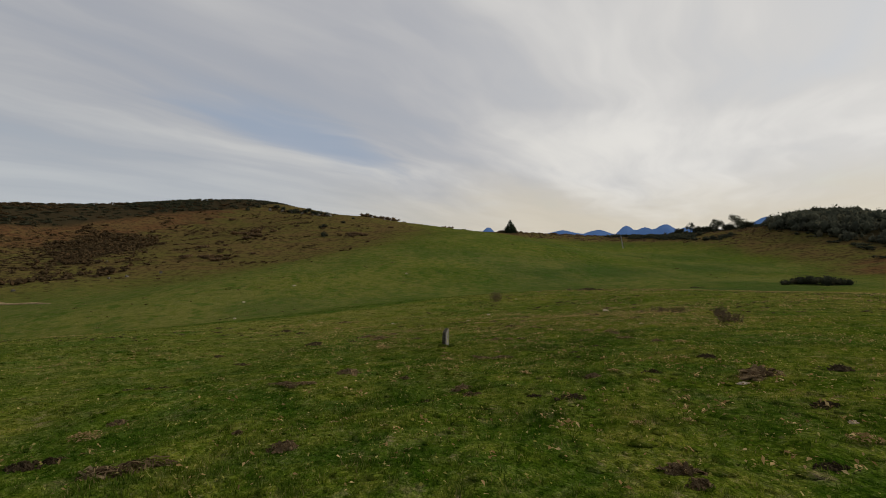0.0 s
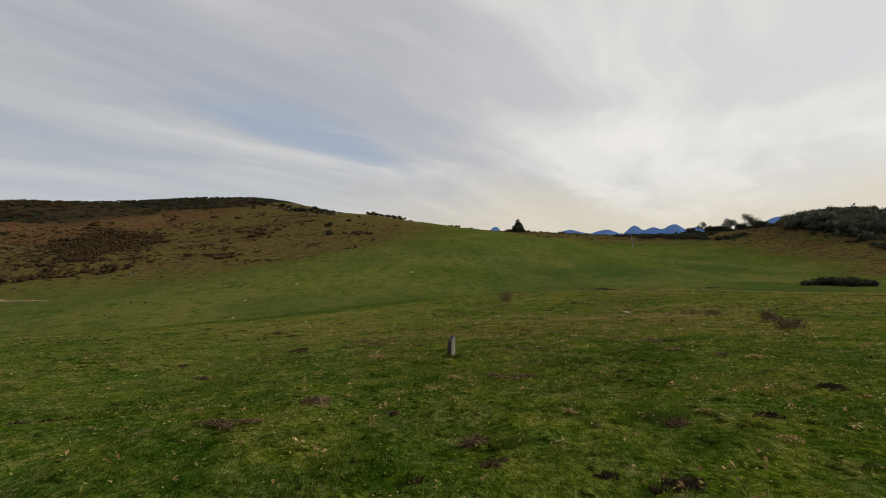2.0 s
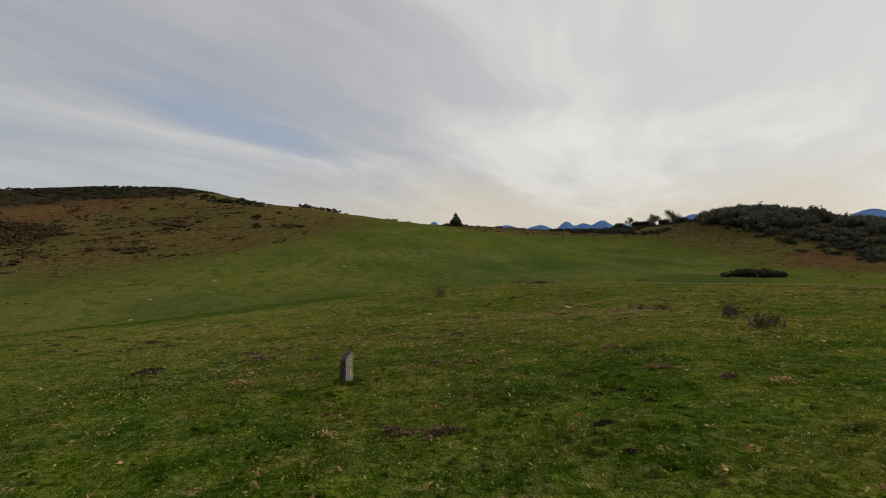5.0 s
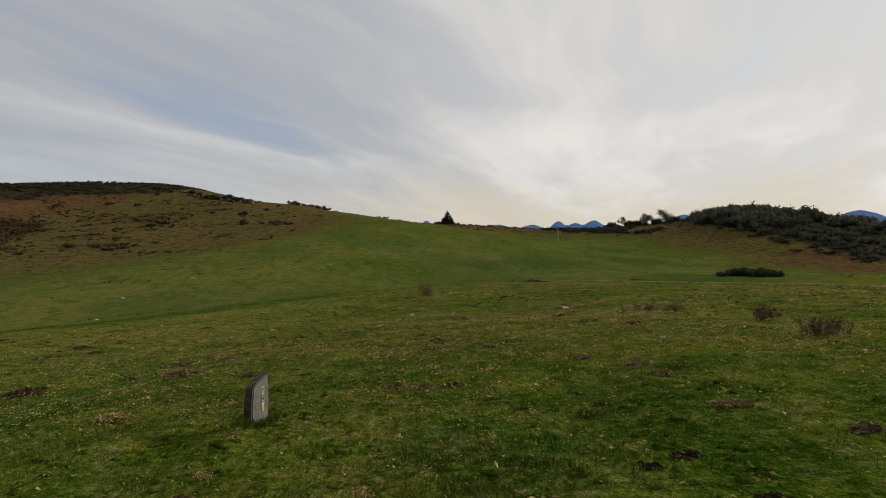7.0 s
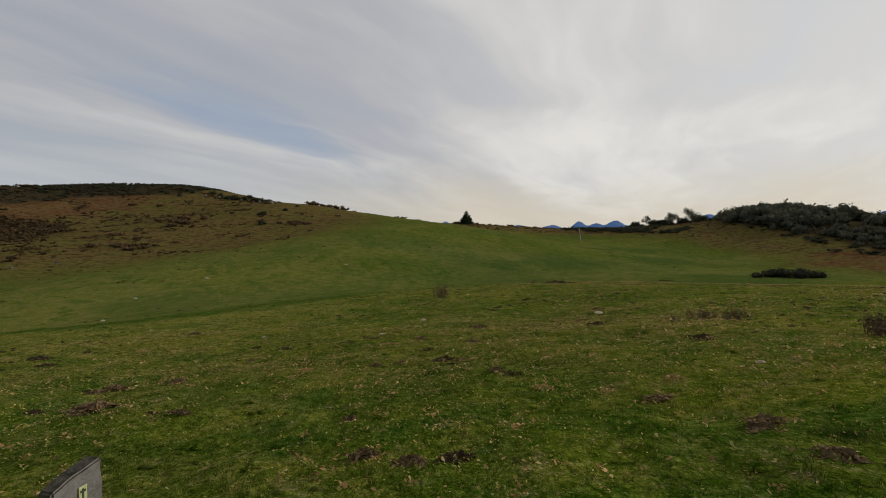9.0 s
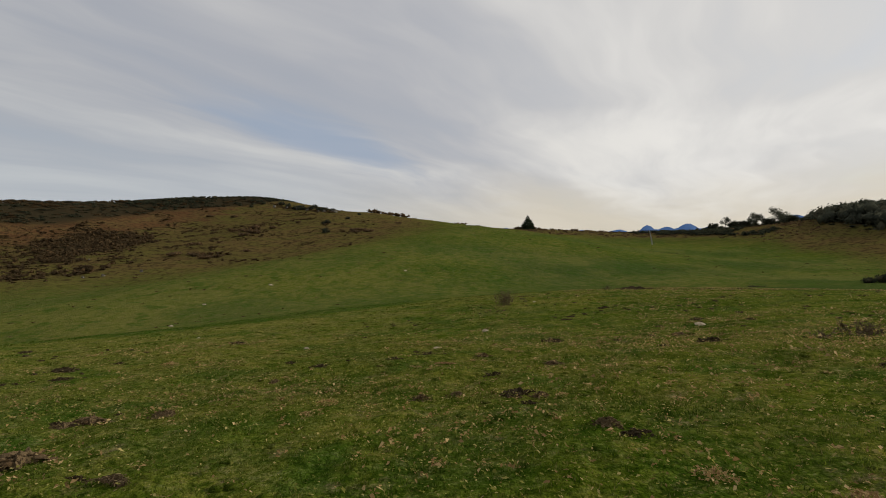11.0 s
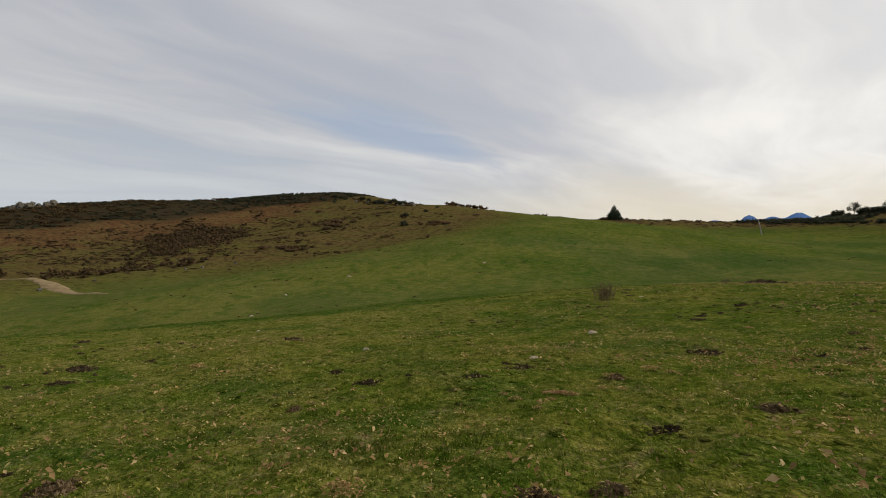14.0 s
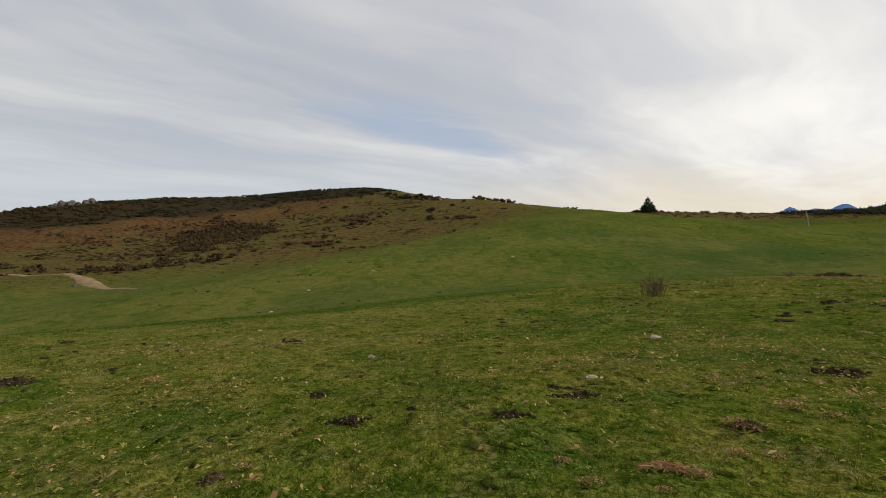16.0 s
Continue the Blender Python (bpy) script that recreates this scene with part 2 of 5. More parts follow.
GROUND = ground_material()
GRASS = grass_material()
HEATHER = leafy_material("heather", (0.105, 0.072, 0.042), (0.205, 0.138, 0.074), (0.225, 0.140, 0.068))
DARK_HEATHER = leafy_material("dark_heather", (0.066, 0.046, 0.024), (0.118, 0.082, 0.042), (0.132, 0.080, 0.038))
GORSE = leafy_material("gorse", (0.040, 0.046, 0.030), (0.078, 0.083, 0.050), (0.092, 0.080, 0.048))
# oak leaves are lifted and bluer: the far wood's haze is in the colour
OAK = leafy_material("oak_leaves", (0.076, 0.084, 0.064), (0.108, 0.114, 0.082), (0.116, 0.110, 0.074))
PINE = leafy_material("conifer_needles", (0.020, 0.030, 0.018), (0.050, 0.070, 0.036))
TWIG = mottled("dry_stems", (0.075, 0.052, 0.033), (0.190, 0.135, 0.085), 9.0, 0.85)
BARK = mottled("bark", (0.030, 0.024, 0.018), (0.090, 0.075, 0.058), 6.0, 0.9)
SOIL = mottled("dark_soil", (0.020, 0.014, 0.008), (0.062, 0.044, 0.024), 9.0, 0.95, 0.03, 1.0, (0.105, 0.078, 0.048), 0.30)
EARTH = mottled("brown_earth", (0.045, 0.029, 0.015), (0.125, 0.080, 0.040), 7.0, 0.95, 0.03, 1.0, (0.26, 0.185, 0.10), 0.65)
STONE = mottled("limestone", (0.36, 0.28, 0.19), (0.66, 0.54, 0.40), 5.0, 0.85, 0.03, 0.8)
GREY_ROCK = mottled("weathered_rock", (0.055, 0.050, 0.040), (0.165, 0.150, 0.118), 1.2, 0.9, 0.15, 0.8)
SLAB = mottled("marker_stone", (0.120, 0.112, 0.100), (0.205, 0.192, 0.174), 7.0, 0.85, 0.012, 0.7, (0.10, 0.10, 0.085))
LICHEN_SHADE = mottled("lichened_stone", (0.030, 0.028, 0.022), (0.095, 0.088, 0.070), 12.0, 0.95, 0.012, 0.8)
POLE = mottled("pale_wood", (0.26, 0.25, 0.23), (0.46, 0.44, 0.40), 3.0, 0.8)
WOOD = mottled("grey_wood", (0.05, 0.045, 0.04), (0.12, 0.11, 0.095), 3.0, 0.85)
DIRT = mottled("sandy_track", (0.15, 0.108, 0.055), (0.32, 0.235, 0.130), 0.9, 0.95, 0.05, 0.8, (0.12, 0.10, 0.045))
STRAW = leafy_material("dead_straw", (0.080, 0.052, 0.028), (0.25, 0.175, 0.095), (0.38, 0.285, 0.16), 0.9)
LITTER = leafy_material("dry_leaves", (0.24, 0.145, 0.060), (0.50, 0.335, 0.155), (0.62, 0.46, 0.24), 0.9)
YELLOWED = leafy_material("yellowed_leaves", (0.16, 0.165, 0.030), (0.35, 0.31, 0.080), (0.47, 0.38, 0.155), 0.9)
RED_STRAW = leafy_material("red_straw", (0.30, 0.16, 0.085), (0.50, 0.29, 0.155), (0.52, 0.36, 0.20), 0.9)


def plain(name, colour, rough=0.6):
    m, n, shader = material(name, rough)
    at = n.add("ShaderNodeTexCoord").outputs["Object"]
    c = n.mix(n.span(n.noise(at, 40.0, 3.0), 0.3, 0.7), tuple(v * 0.8 for v in colour), colour)
    n.tree.links.new(c, shader.inputs["Base Color"])
    return m


def mountain_material():
    m, n, shader = material("far_mountain", 1.0)
    at = place_of(n)
    # aerial haze is painted in as blue; the range glows instead of taking light
    c = n.mix(n.span(n.noise(at, 0.006, 5.0, 0.6), 0.35, 0.65), (0.036, 0.078, 0.180), (0.052, 0.100, 0.215))
    shader.inputs["Base Color"].default_value = (0.02, 0.03, 0.05, 1)
    n.tree.links.new(c, shader.inputs["Emission Color"])
    shader.inputs["Emission Strength"].default_value = 1.0
    return m


MOUNTAIN = mountain_material()

# ---- the lie of the land ----
BASE = -11.06
# height, centre x, y, reach along, reach across, turn in degrees
FAR_HILLS = (
    (29.09, -118.3, 264.8, 70.4, 47.4, 3.6),
    (10.77, -29.9, 202.5, 76.7, 32.5, -39.8),
    (23.89, -192.6, 174.1, 58.6, 44.1, 40.5),
    (12.68, 41.4, 237.4, 43.9, 37.1, -7.3),
    (12.98, 141.4, 185.1, 40.8, 78.2, 32.4),
    (27.89, 209.2, 247.1, 38.5, 38.5, -0.9),
    (6.03, -17.4, 117.4, 23.9, 53.8, -24.8),
    (4.53, 20.9, 125.8, 49.4, 36.4, 31.9),
    (9.03, -65.4, 169.0, 45.5, 23.9, 49.8),
    (6.67, 149.2, 157.6, 36.0, 50.0, 9.2),
)
NEAR_HILLS = (
    (8.91, 24.7, -12.2, 77.3, 43.5, 14.7),
    (4.41, 19.7, 48.7, 28.7, 21.2, 17.1),
    (8.88, 34.4, -80.1, 101.1, 58.9, 23.7),
    (-1.03, -8.6, 50.1, 52.7, 23.5, 3.0),
    (7.44, 83.3, 67.5, 43.8, 34.8, -20.7),
    (2.90, -17.4, 32.1, 17.3, 28.2, -46.1),
    (-5.30, 62.5, 71.9, 30.0, 42.2, -39.9),
    (-3.50, -19.1, 66.1, 17.8, 60.1, -54.4),
    (-0.58, 0.7, 37.2, 33.0, 8.2, 26.0),
    (-1.73, -4.0, 30.9, 15.9, 12.6, 10.5),
)
HILLS = FAR_HILLS + NEAR_HILLS

# gentle swells of the near pasture: height, centre x, y; all reach equally far
SWELLS = ((0.02, -7, 5), (0.19, 0, 4), (0.13, 7, 6), (-0.23, -7, 13), (-0.12, 0, 12), (0.14, 7, 12), (0.13, 12, 19),
          (-0.15, -7, 21), (0.03, 0, 20), (0.09, 7, 21), (-0.05, -9, 28), (0.11, 1, 28), (-0.14, 9, 30))
SWELL_REACH = 4.6


def lattice(x, y, seed):
    v = np.sin(x * 127.1 + y * 311.7 + seed * 74.7) * 43758.5453
    return v - np.floor(v)


def value_noise(x, y, seed):
    xi, yi = np.floor(x), np.floor(y)
    u, v = x - xi, y - yi
    u, v = u * u * (3 - 2 * u), v * v * (3 - 2 * v)
    low_ = lattice(xi, yi, seed) * (1 - u) + lattice(xi + 1, yi, seed) * u
    high_ = lattice(xi, yi + 1, seed) * (1 - u) + lattice(xi + 1, yi + 1, seed) * u
    return low_ * (1 - v) + high_ * v - 0.5


def band(value, lo, hi):
    t = np.clip((value - lo) / (hi - lo), 0, 1)
    return t * t * (3 - 2 * t)


def side_of(points, x, y):
    """Signed distance to a line of points, growing to its left."""
    best, sign = np.full(np.shape(x), 1e9), np.ones(np.shape(x))
    for (ax, ay), (bx, by) in zip(points, points[1:]):
        ux, uy = bx - ax, by - ay
        t = np.clip(((x - ax) * ux + (y - ay) * uy) / (ux * ux + uy * uy), 0, 1)
        ox, oy = x - ax - t * ux, y - ay - t * uy
        d = np.hypot(ox, oy)
        nearer = d < best
        best = np.where(nearer, d, best)
        sign = np.where(nearer, np.sign(ux * oy - uy * ox), sign)
    return best * sign


# the brow that hides the hollow behind it
BROW = ((-60, 22), (-30, 30), (-15, 35), (-7, 40), (0, 47), (10, 58), (24, 64), (60, 66))


def height(x, y):
    """The ground's height, from the large hills down to hummocks."""
    x, y = np.asarray(x, float), np.asarray(y, float)
    z = np.full(np.broadcast(x, y).shape, BASE)
    for rise, cx, cy, along, across, turn in HILLS:
        c, s = math.cos(radians(turn)), math.sin(radians(turn))
        u, v = (x - cx) * c + (y - cy) * s, (y - cy) * c - (x - cx) * s
        z = z + rise * np.exp(-0.5 * (u / along) ** 2 - 0.5 * (v / across) ** 2)
    for rise, cx, cy in SWELLS:
        z = z + rise * np.exp(-0.5 * ((x - cx) ** 2 + (y - cy) ** 2) / SWELL_REACH ** 2)
    far = np.hypot(x, y - 10)
    away = np.hypot(np.maximum(np.abs(x - 1) - 10, 0), np.maximum(np.abs(y - 16) - 14, 0))
    z = z + 0.10 * np.exp(-(away / 40) ** 2) * value_noise(x / 1.7, y / 1.7, 1)
    z = z + np.exp(-(away / 7) ** 2) * (0.085 * value_noise(x / 0.62, y / 0.62, 2) + 0.060 * value_noise(x / 0.29, y / 0.29, 21))
    # low steps along the contours, as grazing beasts tread them
    tread = band(side_of(BROW, x, y), 4, 16) * np.exp(-(far / 150) ** 4)
    z = z + tread * (0.90 * value_noise((x + 0.4 * y) / 30, (y - 0.3 * x) / 7, 71) + 0.50 * value_noise((x + 0.4 * y) / 13, (y - 0.3 * x) / 3.6, 72))
    wild = np.clip((far - 90) / 60, 0, 1) * np.exp(-(far / 420) ** 4)
    z = z + wild * (0.7 * value_noise(x / 9, y / 9, 3) + 0.35 * value_noise(x / 4, y / 4, 4))
    return z


def steps(centre_lo, centre_hi, fine_step, growth, widest, mid_end, end):
    """Grid lines: fine over the walk, wider away from it, coarse to the skyline."""
    inner = list(np.arange(centre_lo, centre_hi, fine_step))
    out = {}
    for sign, start in ((-1, centre_lo), (1, inner[-1])):
        at, row = start, []
        while abs(at) < end:
            d = abs(at - start)
            step = min(fine_step + growth * d, widest) if d < mid_end else max(widest, 0.22 * d)
            at += sign * step
            row.append(at)
        out[sign] = row
    return np.array(out[-1][::-1] + inner + out[1])


# foot of the dark scrub on the hill's crest, foot of the bracken slope, edge of the wood
CREST_EDGE = ((-215, 112), (-173, 137), (-164, 148), (-157, 164), (-145, 175), (-140, 192), (-130, 211), (-115, 222), (-97, 234), (-86, 262))
BRACKEN_EDGE = ((-160, 96), (-112, 112), (-92, 128), (-70, 132), (-50, 142), (-47, 165), (-46, 182), (-52, 205), (-60, 235))
WOOD_EDGE = ((112, 330), (127, 225), (124, 180), (123, 155), (123, 131), (118, 113), (108, 94), (104, 60))


def in_wood(x, y):
    """The wood stops short of the saddle."""
    return band(x - 0.715 * (y - 1.2), -3, 3)


def heath_at(x, y):
    left = band(side_of(BRACKEN_EDGE, x, y), -75, 24)
    right = (0.80 + 0.6 * value_noise(x / 12, y / 7, 59)) * band(side_of(WOOD_EDGE, x, y), -36, -8) + 0.5 * band(y, 178, 222) * band(x, 15, 60)
    knoll = 0.9 * np.exp(-(((x - 116) / 12) ** 2 + ((y - 198) / 11) ** 2))
    saddle = 1.0 * np.exp(-(side_of(((42, 224), (60, 225), (75, 223), (92, 218), (106, 211)), x, y) / 16) ** 2)
    brow = (0.34 + 0.22 * band(x, 30, -40)) * band(y, 115, 200) * (0.8 + 1.2 * value_noise(x / 18, y / 18, 56))
    return np.clip(left + right + knoll + saddle + brow, 0, 1)


def rust_at(x, y):
    """Red dead bracken below the crest scrub and before the wood."""
    return band(side_of(CREST_EDGE, x, y), -46, -6) * (0.25 + 0.75 * band(x, -88, -122)) * (x < 0) + 0.75 * band(side_of(WOOD_EDGE, x, y), -26, -6) * band(y, 140, 104) * (x > 0)


BANK = (-115, 152)


def bank_at(x, y):
    """The dark heather bank in the middle of the slope."""
    u, v = x - BANK[0] + 16 * value_noise(x / 9, y / 9, 57), y - BANK[1] + 16 * value_noise(x / 9, y / 9, 58)
    return np.exp(-(((u * 0.93 + v * 0.36) / 11) ** 2 + ((v * 0.93 - u * 0.36) / 25) ** 2) ** 2)


def peat_at(x, y):
    d = side_of(CREST_EDGE, x, y)
    return np.clip(band(d, -8, 0) * (1.1 + 0.5 * value_noise(x / 9, y / 9, 55)) + 1.0 * bank_at(x, y) + 0.9 * band(side_of(WOOD_EDGE, x, y), 0, 5) * in_wood(x, y), 0, 1)


def sere_at(x, y):
    """Drier, yellower turf along the near brow and on the left-hand slope."""
    d = side_of(BROW, x, y)
    brow = (1.0 - 0.75 * band(x, -3, 8)) * band(d, -14, -1) * band(d, 3, 0)
    hollow = 0.9 * np.exp(-(((x + 10) / 5) ** 2 + ((y - 13) / 7) ** 2)) + (0.42 + 0.23 * band(x, 2, -6)) * band(y, 14, 22) * band(d, 2, -2)
    slope = 0.6 * band(d, 2, 12) * band(x, 10, -35)
    return np.clip((brow + hollow + slope) * (0.75 + 0.8 * value_noise(x / 5, y / 5, 51)), 0, 1)


def lush_at(x, y):
    """Deep green grass in the hollow and up the middle of the far slope."""
    d = side_of(BROW, x, y)
    return np.clip(band(d, -1, 6) * (0.78 + 0.9 * value_noise(x / 24, y / 14, 52)), 0, 1) * (1 - heath_at(x, y))


def deep_at(x, y):
    """Darker, greener turf where the walk sets out; shade painted over the lush hollow and the brow's right side."""
    # second term: brow side tilted from the light; third: shaded green hollow
    return np.clip((0.4 + 0.6 * band(x, 6, 0)) * band(y + 0.6 * x, 24, 14) * (0.45 + 0.55 * band(y, 7, 11.5)) * band(y, -30, -5) * (0.8 + 0.8 * value_noise(x / 4, y / 4, 53)) + 0.55 * band(y, 28, 32) * band(y, 44, 37) * band(x, -2, 3) * band(x, 30, 12) + 1.2 * band(side_of(BROW, x, y), 0, 4) * band(side_of(BROW, x, y), 30, 10) * band(x, 14, -10), 0, 1)


def link_mesh(name, verts, faces, mat, parent=None, smooth=False):
    mesh = bpy.data.meshes.new(name)
    verts = np.asarray(verts, np.float32)
    faces = np.asarray(faces, np.int32)
    n, k = faces.shape
    mesh.vertices.add(len(verts))
    mesh.vertices.foreach_set("co", verts.ravel())
    mesh.loops.add(n * k)
    mesh.loops.foreach_set("vertex_index", faces.ravel())
    mesh.polygons.add(n)
    mesh.polygons.foreach_set("loop_start", np.arange(0, n * k, k, dtype=np.int32))
    mesh.polygons.foreach_set("loop_total", np.full(n, k, dtype=np.int32))
    if smooth:
        mesh.polygons.foreach_set("use_smooth", np.ones(n, dtype=bool))
    mesh.update(calc_edges=True)
    mesh.materials.append(mat)
    ob = new(name, mesh)
    ob.parent = parent
    return ob


def part(name, bm, mat, parent, label="", smooth=False):
    """Links a bmesh as one mesh object under a thing or a part."""
    mesh = bpy.data.meshes.new(name)
    for face in bm.faces:
        face.smooth = smooth
    bm.to_mesh(mesh)
    bm.free()
    mesh.materials.append(mat)
    ob = new(name, mesh)
    ob.parent = parent
    return tagged(ob, label)


def build_ground():
    xs = steps(-9.0, 13.0, 0.14, 0.075, 4.1, 330, 4600)
    ys = steps(2.0, 31.0, 0.14, 0.075, 4.1, 330, 4600)
    gx, gy = np.meshgrid(xs, ys)
    verts = np.stack([gx, gy, height(gx, gy)], -1).reshape(-1, 3)
    nx, ny = len(xs), len(ys)
    a = (np.arange(ny - 1)[:, None] * nx + np.arange(nx - 1)).ravel()
    ob = link_mesh("ground", verts, np.stack([a, a + 1, a + nx + 1, a + nx], -1), GROUND, None, True)
    for name, values in (("heath", heath_at(gx, gy)), ("sere", sere_at(gx, gy)), ("lush", lush_at(gx, gy)), ("deep", deep_at(gx, gy)), ("rust", rust_at(gx, gy)), ("peat", peat_at(gx, gy))):
        layer = ob.data.attributes.new(name, "FLOAT", "POINT")
        layer.data.foreach_set("value", values.astype(np.float32).ravel())
    return tagged(ob, "hilly green pasture with bracken slopes and sere patches", "ground", "", "structure")


ground = build_ground()


def stands(x, y, sink=0.0, turn=0.0, scale=1.0):
    return Matrix.Translation((x, y, float(height(x, y)) - sink)) @ pose(0, 0, 0, 0, 0, turn) @ Matrix.Diagonal((scale, scale, scale, 1))


# ---- far mountains ----


def build_range(name, label, far, rows, lo, hi):
    """A ridge far off: rows of bearing, width (both degrees) and rise of each summit."""
    bearings = np.linspace(lo, hi, 160)
    top = np.zeros_like(bearings)
    for at, wide, rise in rows:
        top = np.maximum(top, rise * np.exp(-np.abs((bearings - at) / wide) ** 1.6))
    top = top + 5.0 * value_noise(bearings * 1.4, bearings * 0, 11) + 3.0 * value_noise(bearings * 4, bearings * 0, 12)
    verts, layers = [], ((0.0, -60.0, 0.0), (90.0, 0.0, 0.55), (200.0, 0.0, 1.0), (420.0, -60.0, 0.3))
    for back, base, share in layers:
        r = far + back
        verts += [(r * math.sin(radians(b)), r * math.cos(radians(b)), base + share * t) for b, t in zip(bearings, top)]
    n = len(bearings)
    faces = [(k * n + i, k * n + i + 1, (k + 1) * n + i + 1, (k + 1) * n + i) for k in range(3) for i in range(n - 1)]
    return tagged(link_mesh(name, verts, faces, MOUNTAIN, None, True), label, "mountain", "", "structure")


build_range("backdrop", "blue hazy mountain range along the skyline", 3700,
            ((5.6, 1.5, 143), (14.5, 4.2, 114), (18.5, 3.4, 116), (21.6, 1.7, 148), (23.6, 3.0, 130), (25.6, 2.4, 154), (27.8, 2.6, 130), (30.5, 2.6, 118), (35.0, 3.0, 196), (49.5, 4.2, 205), (57, 4.0, 170)), 1.5, 64)

# ---- shared shapes ----


def leaf_cloud(rng, centres, radii, count, size, shell=0.75):
    """Count small leaf clumps (bent quads) in the outer part of some ellipsoids."""
    centres, radii = np.asarray(centres, float), np.asarray(radii, float)
    share = radii.prod(1) ** (2 / 3)
    pick = rng.choice(len(centres), count, p=share / share.sum())
    d = rng.normal(size=(count, 3))
    d /= np.linalg.norm(d, axis=1, keepdims=True)
    r = shell + (1.06 - shell) * rng.random((count, 1)) ** 0.6
    at = centres[pick] + d * radii[pick] * r
    a = rng.normal(size=(count, 3))
    a /= np.linalg.norm(a, axis=1, keepdims=True)
    b = np.cross(a, d + 0.5 * rng.normal(size=(count, 3)))
    b /= np.linalg.norm(b, axis=1, keepdims=True) + 1e-9
    s = size * (0.55 + 0.9 * rng.random((count, 1)))
    verts = np.stack([at - a * s, at - b * s * 0.55, at + a * s, at + b * s * 0.55], 1).reshape(-1, 3)
    k = np.arange(count)[:, None] * 4
    return verts, np.concatenate([k + [[0, 1, 2, 3]]])


def lumpy(rng, rx, ry, rz, rough=0.25, rings=6, around=12, cut=0.0):
    """A rough closed lump, flat below at -cut."""
    verts, faces = [(0, 0, rz * (1 + 0.4 * rough))], []
    for i in range(1, rings + 1):
        th = math.pi * i / (rings + 1)
        for j in range(around):
            ph = 2 * math.pi * (j + 0.5 * (i % 2)) / around
            k = 1 + rough * (rng.random() - 0.5) * 2
            lift = 1 + (k - 1) * math.sin(th)
            verts.append((rx * k * math.sin(th) * math.cos(ph), ry * k * math.sin(th) * math.sin(ph), max(rz * lift * math.cos(th), -cut)))
    verts.append((0, 0, -cut))
    for j in range(around):
        faces.append((0, 1 + j, 1 + (j + 1) % around, 0))
    for i in range(rings - 1):
        for j in range(around):
            a, b = 1 + i * around + j, 1 + i * around + (j + 1) % around
            faces.append((a, a + around, b + around, b))
    last = len(verts) - 1
    for j in range(around):
        a, b = 1 + (rings - 1) * around + j, 1 + (rings - 1) * around + (j + 1) % around
        faces.append((a, last, b, b))
    return verts, faces


def core(rng, rx, ry, rz, rings=2, around=4):
    """The dark inside of a bush, of quads alone; leaf clumps hide its open ends."""
    verts, faces = [], []
    for i in range(rings + 1):
        th = math.pi * (0.1 + 0.8 * i / rings)
        for j in range(around):
            ph, k = 2 * math.pi * j / around, 0.8 + 0.4 * rng.random()
            verts.append((rx * k * math.sin(th) * math.cos(ph), ry * k * math.sin(th) * math.sin(ph), rz * k * math.cos(th)))
    for i in range(rings):
        for j in range(around):
            a, b = i * around + j, i * around + (j + 1) % around
            faces.append((a, a + around, b + around, b))
    return verts, faces


def lump_bmesh(rng, *sizes, **more):
    verts, faces = lumpy(rng, *sizes, **more)
    bm = bmesh.new()
    vs = [bm.verts.new(v) for v in verts]
    for f in faces:
        f = list(dict.fromkeys(f))
        bm.faces.new([vs[i] for i in f])
    bmesh.ops.recalc_face_normals(bm, faces=bm.faces[:])
    return bm


def tube(bm, points, radii, sides=6):
    """A tapered limb along points."""
    rows = []
    for k, (p, r) in enumerate(zip(points, radii)):
        p = Vector(p)
        ahead = Vector(points[min(k + 1, len(points) - 1)]) - Vector(points[max(k - 1, 0)])
        q = ahead.to_track_quat("Z", "Y")
        rows.append([bm.verts.new(p + q @ Vector((r * math.cos(2 * math.pi * j / sides), r * math.sin(2 * math.pi * j / sides), 0))) for j in range(sides)])
    for a, b in zip(rows, rows[1:]):
        for j in range(sides):
            bm.faces.new((a[j], a[(j + 1) % sides], b[(j + 1) % sides], b[j]))
    bm.faces.new(rows[0][::-1])
    bm.faces.new(rows[-1])


def scatter(count, x0, x1, y0, y1, keep):
    """Spots in a rectangle, kept by a density between 0 and 1."""
    x, y = rng.uniform(x0, x1, count), rng.uniform(y0, y1, count)
    k = rng.random(count) < keep(x, y)
    return x[k], y[k]


# ---- marker stone ----


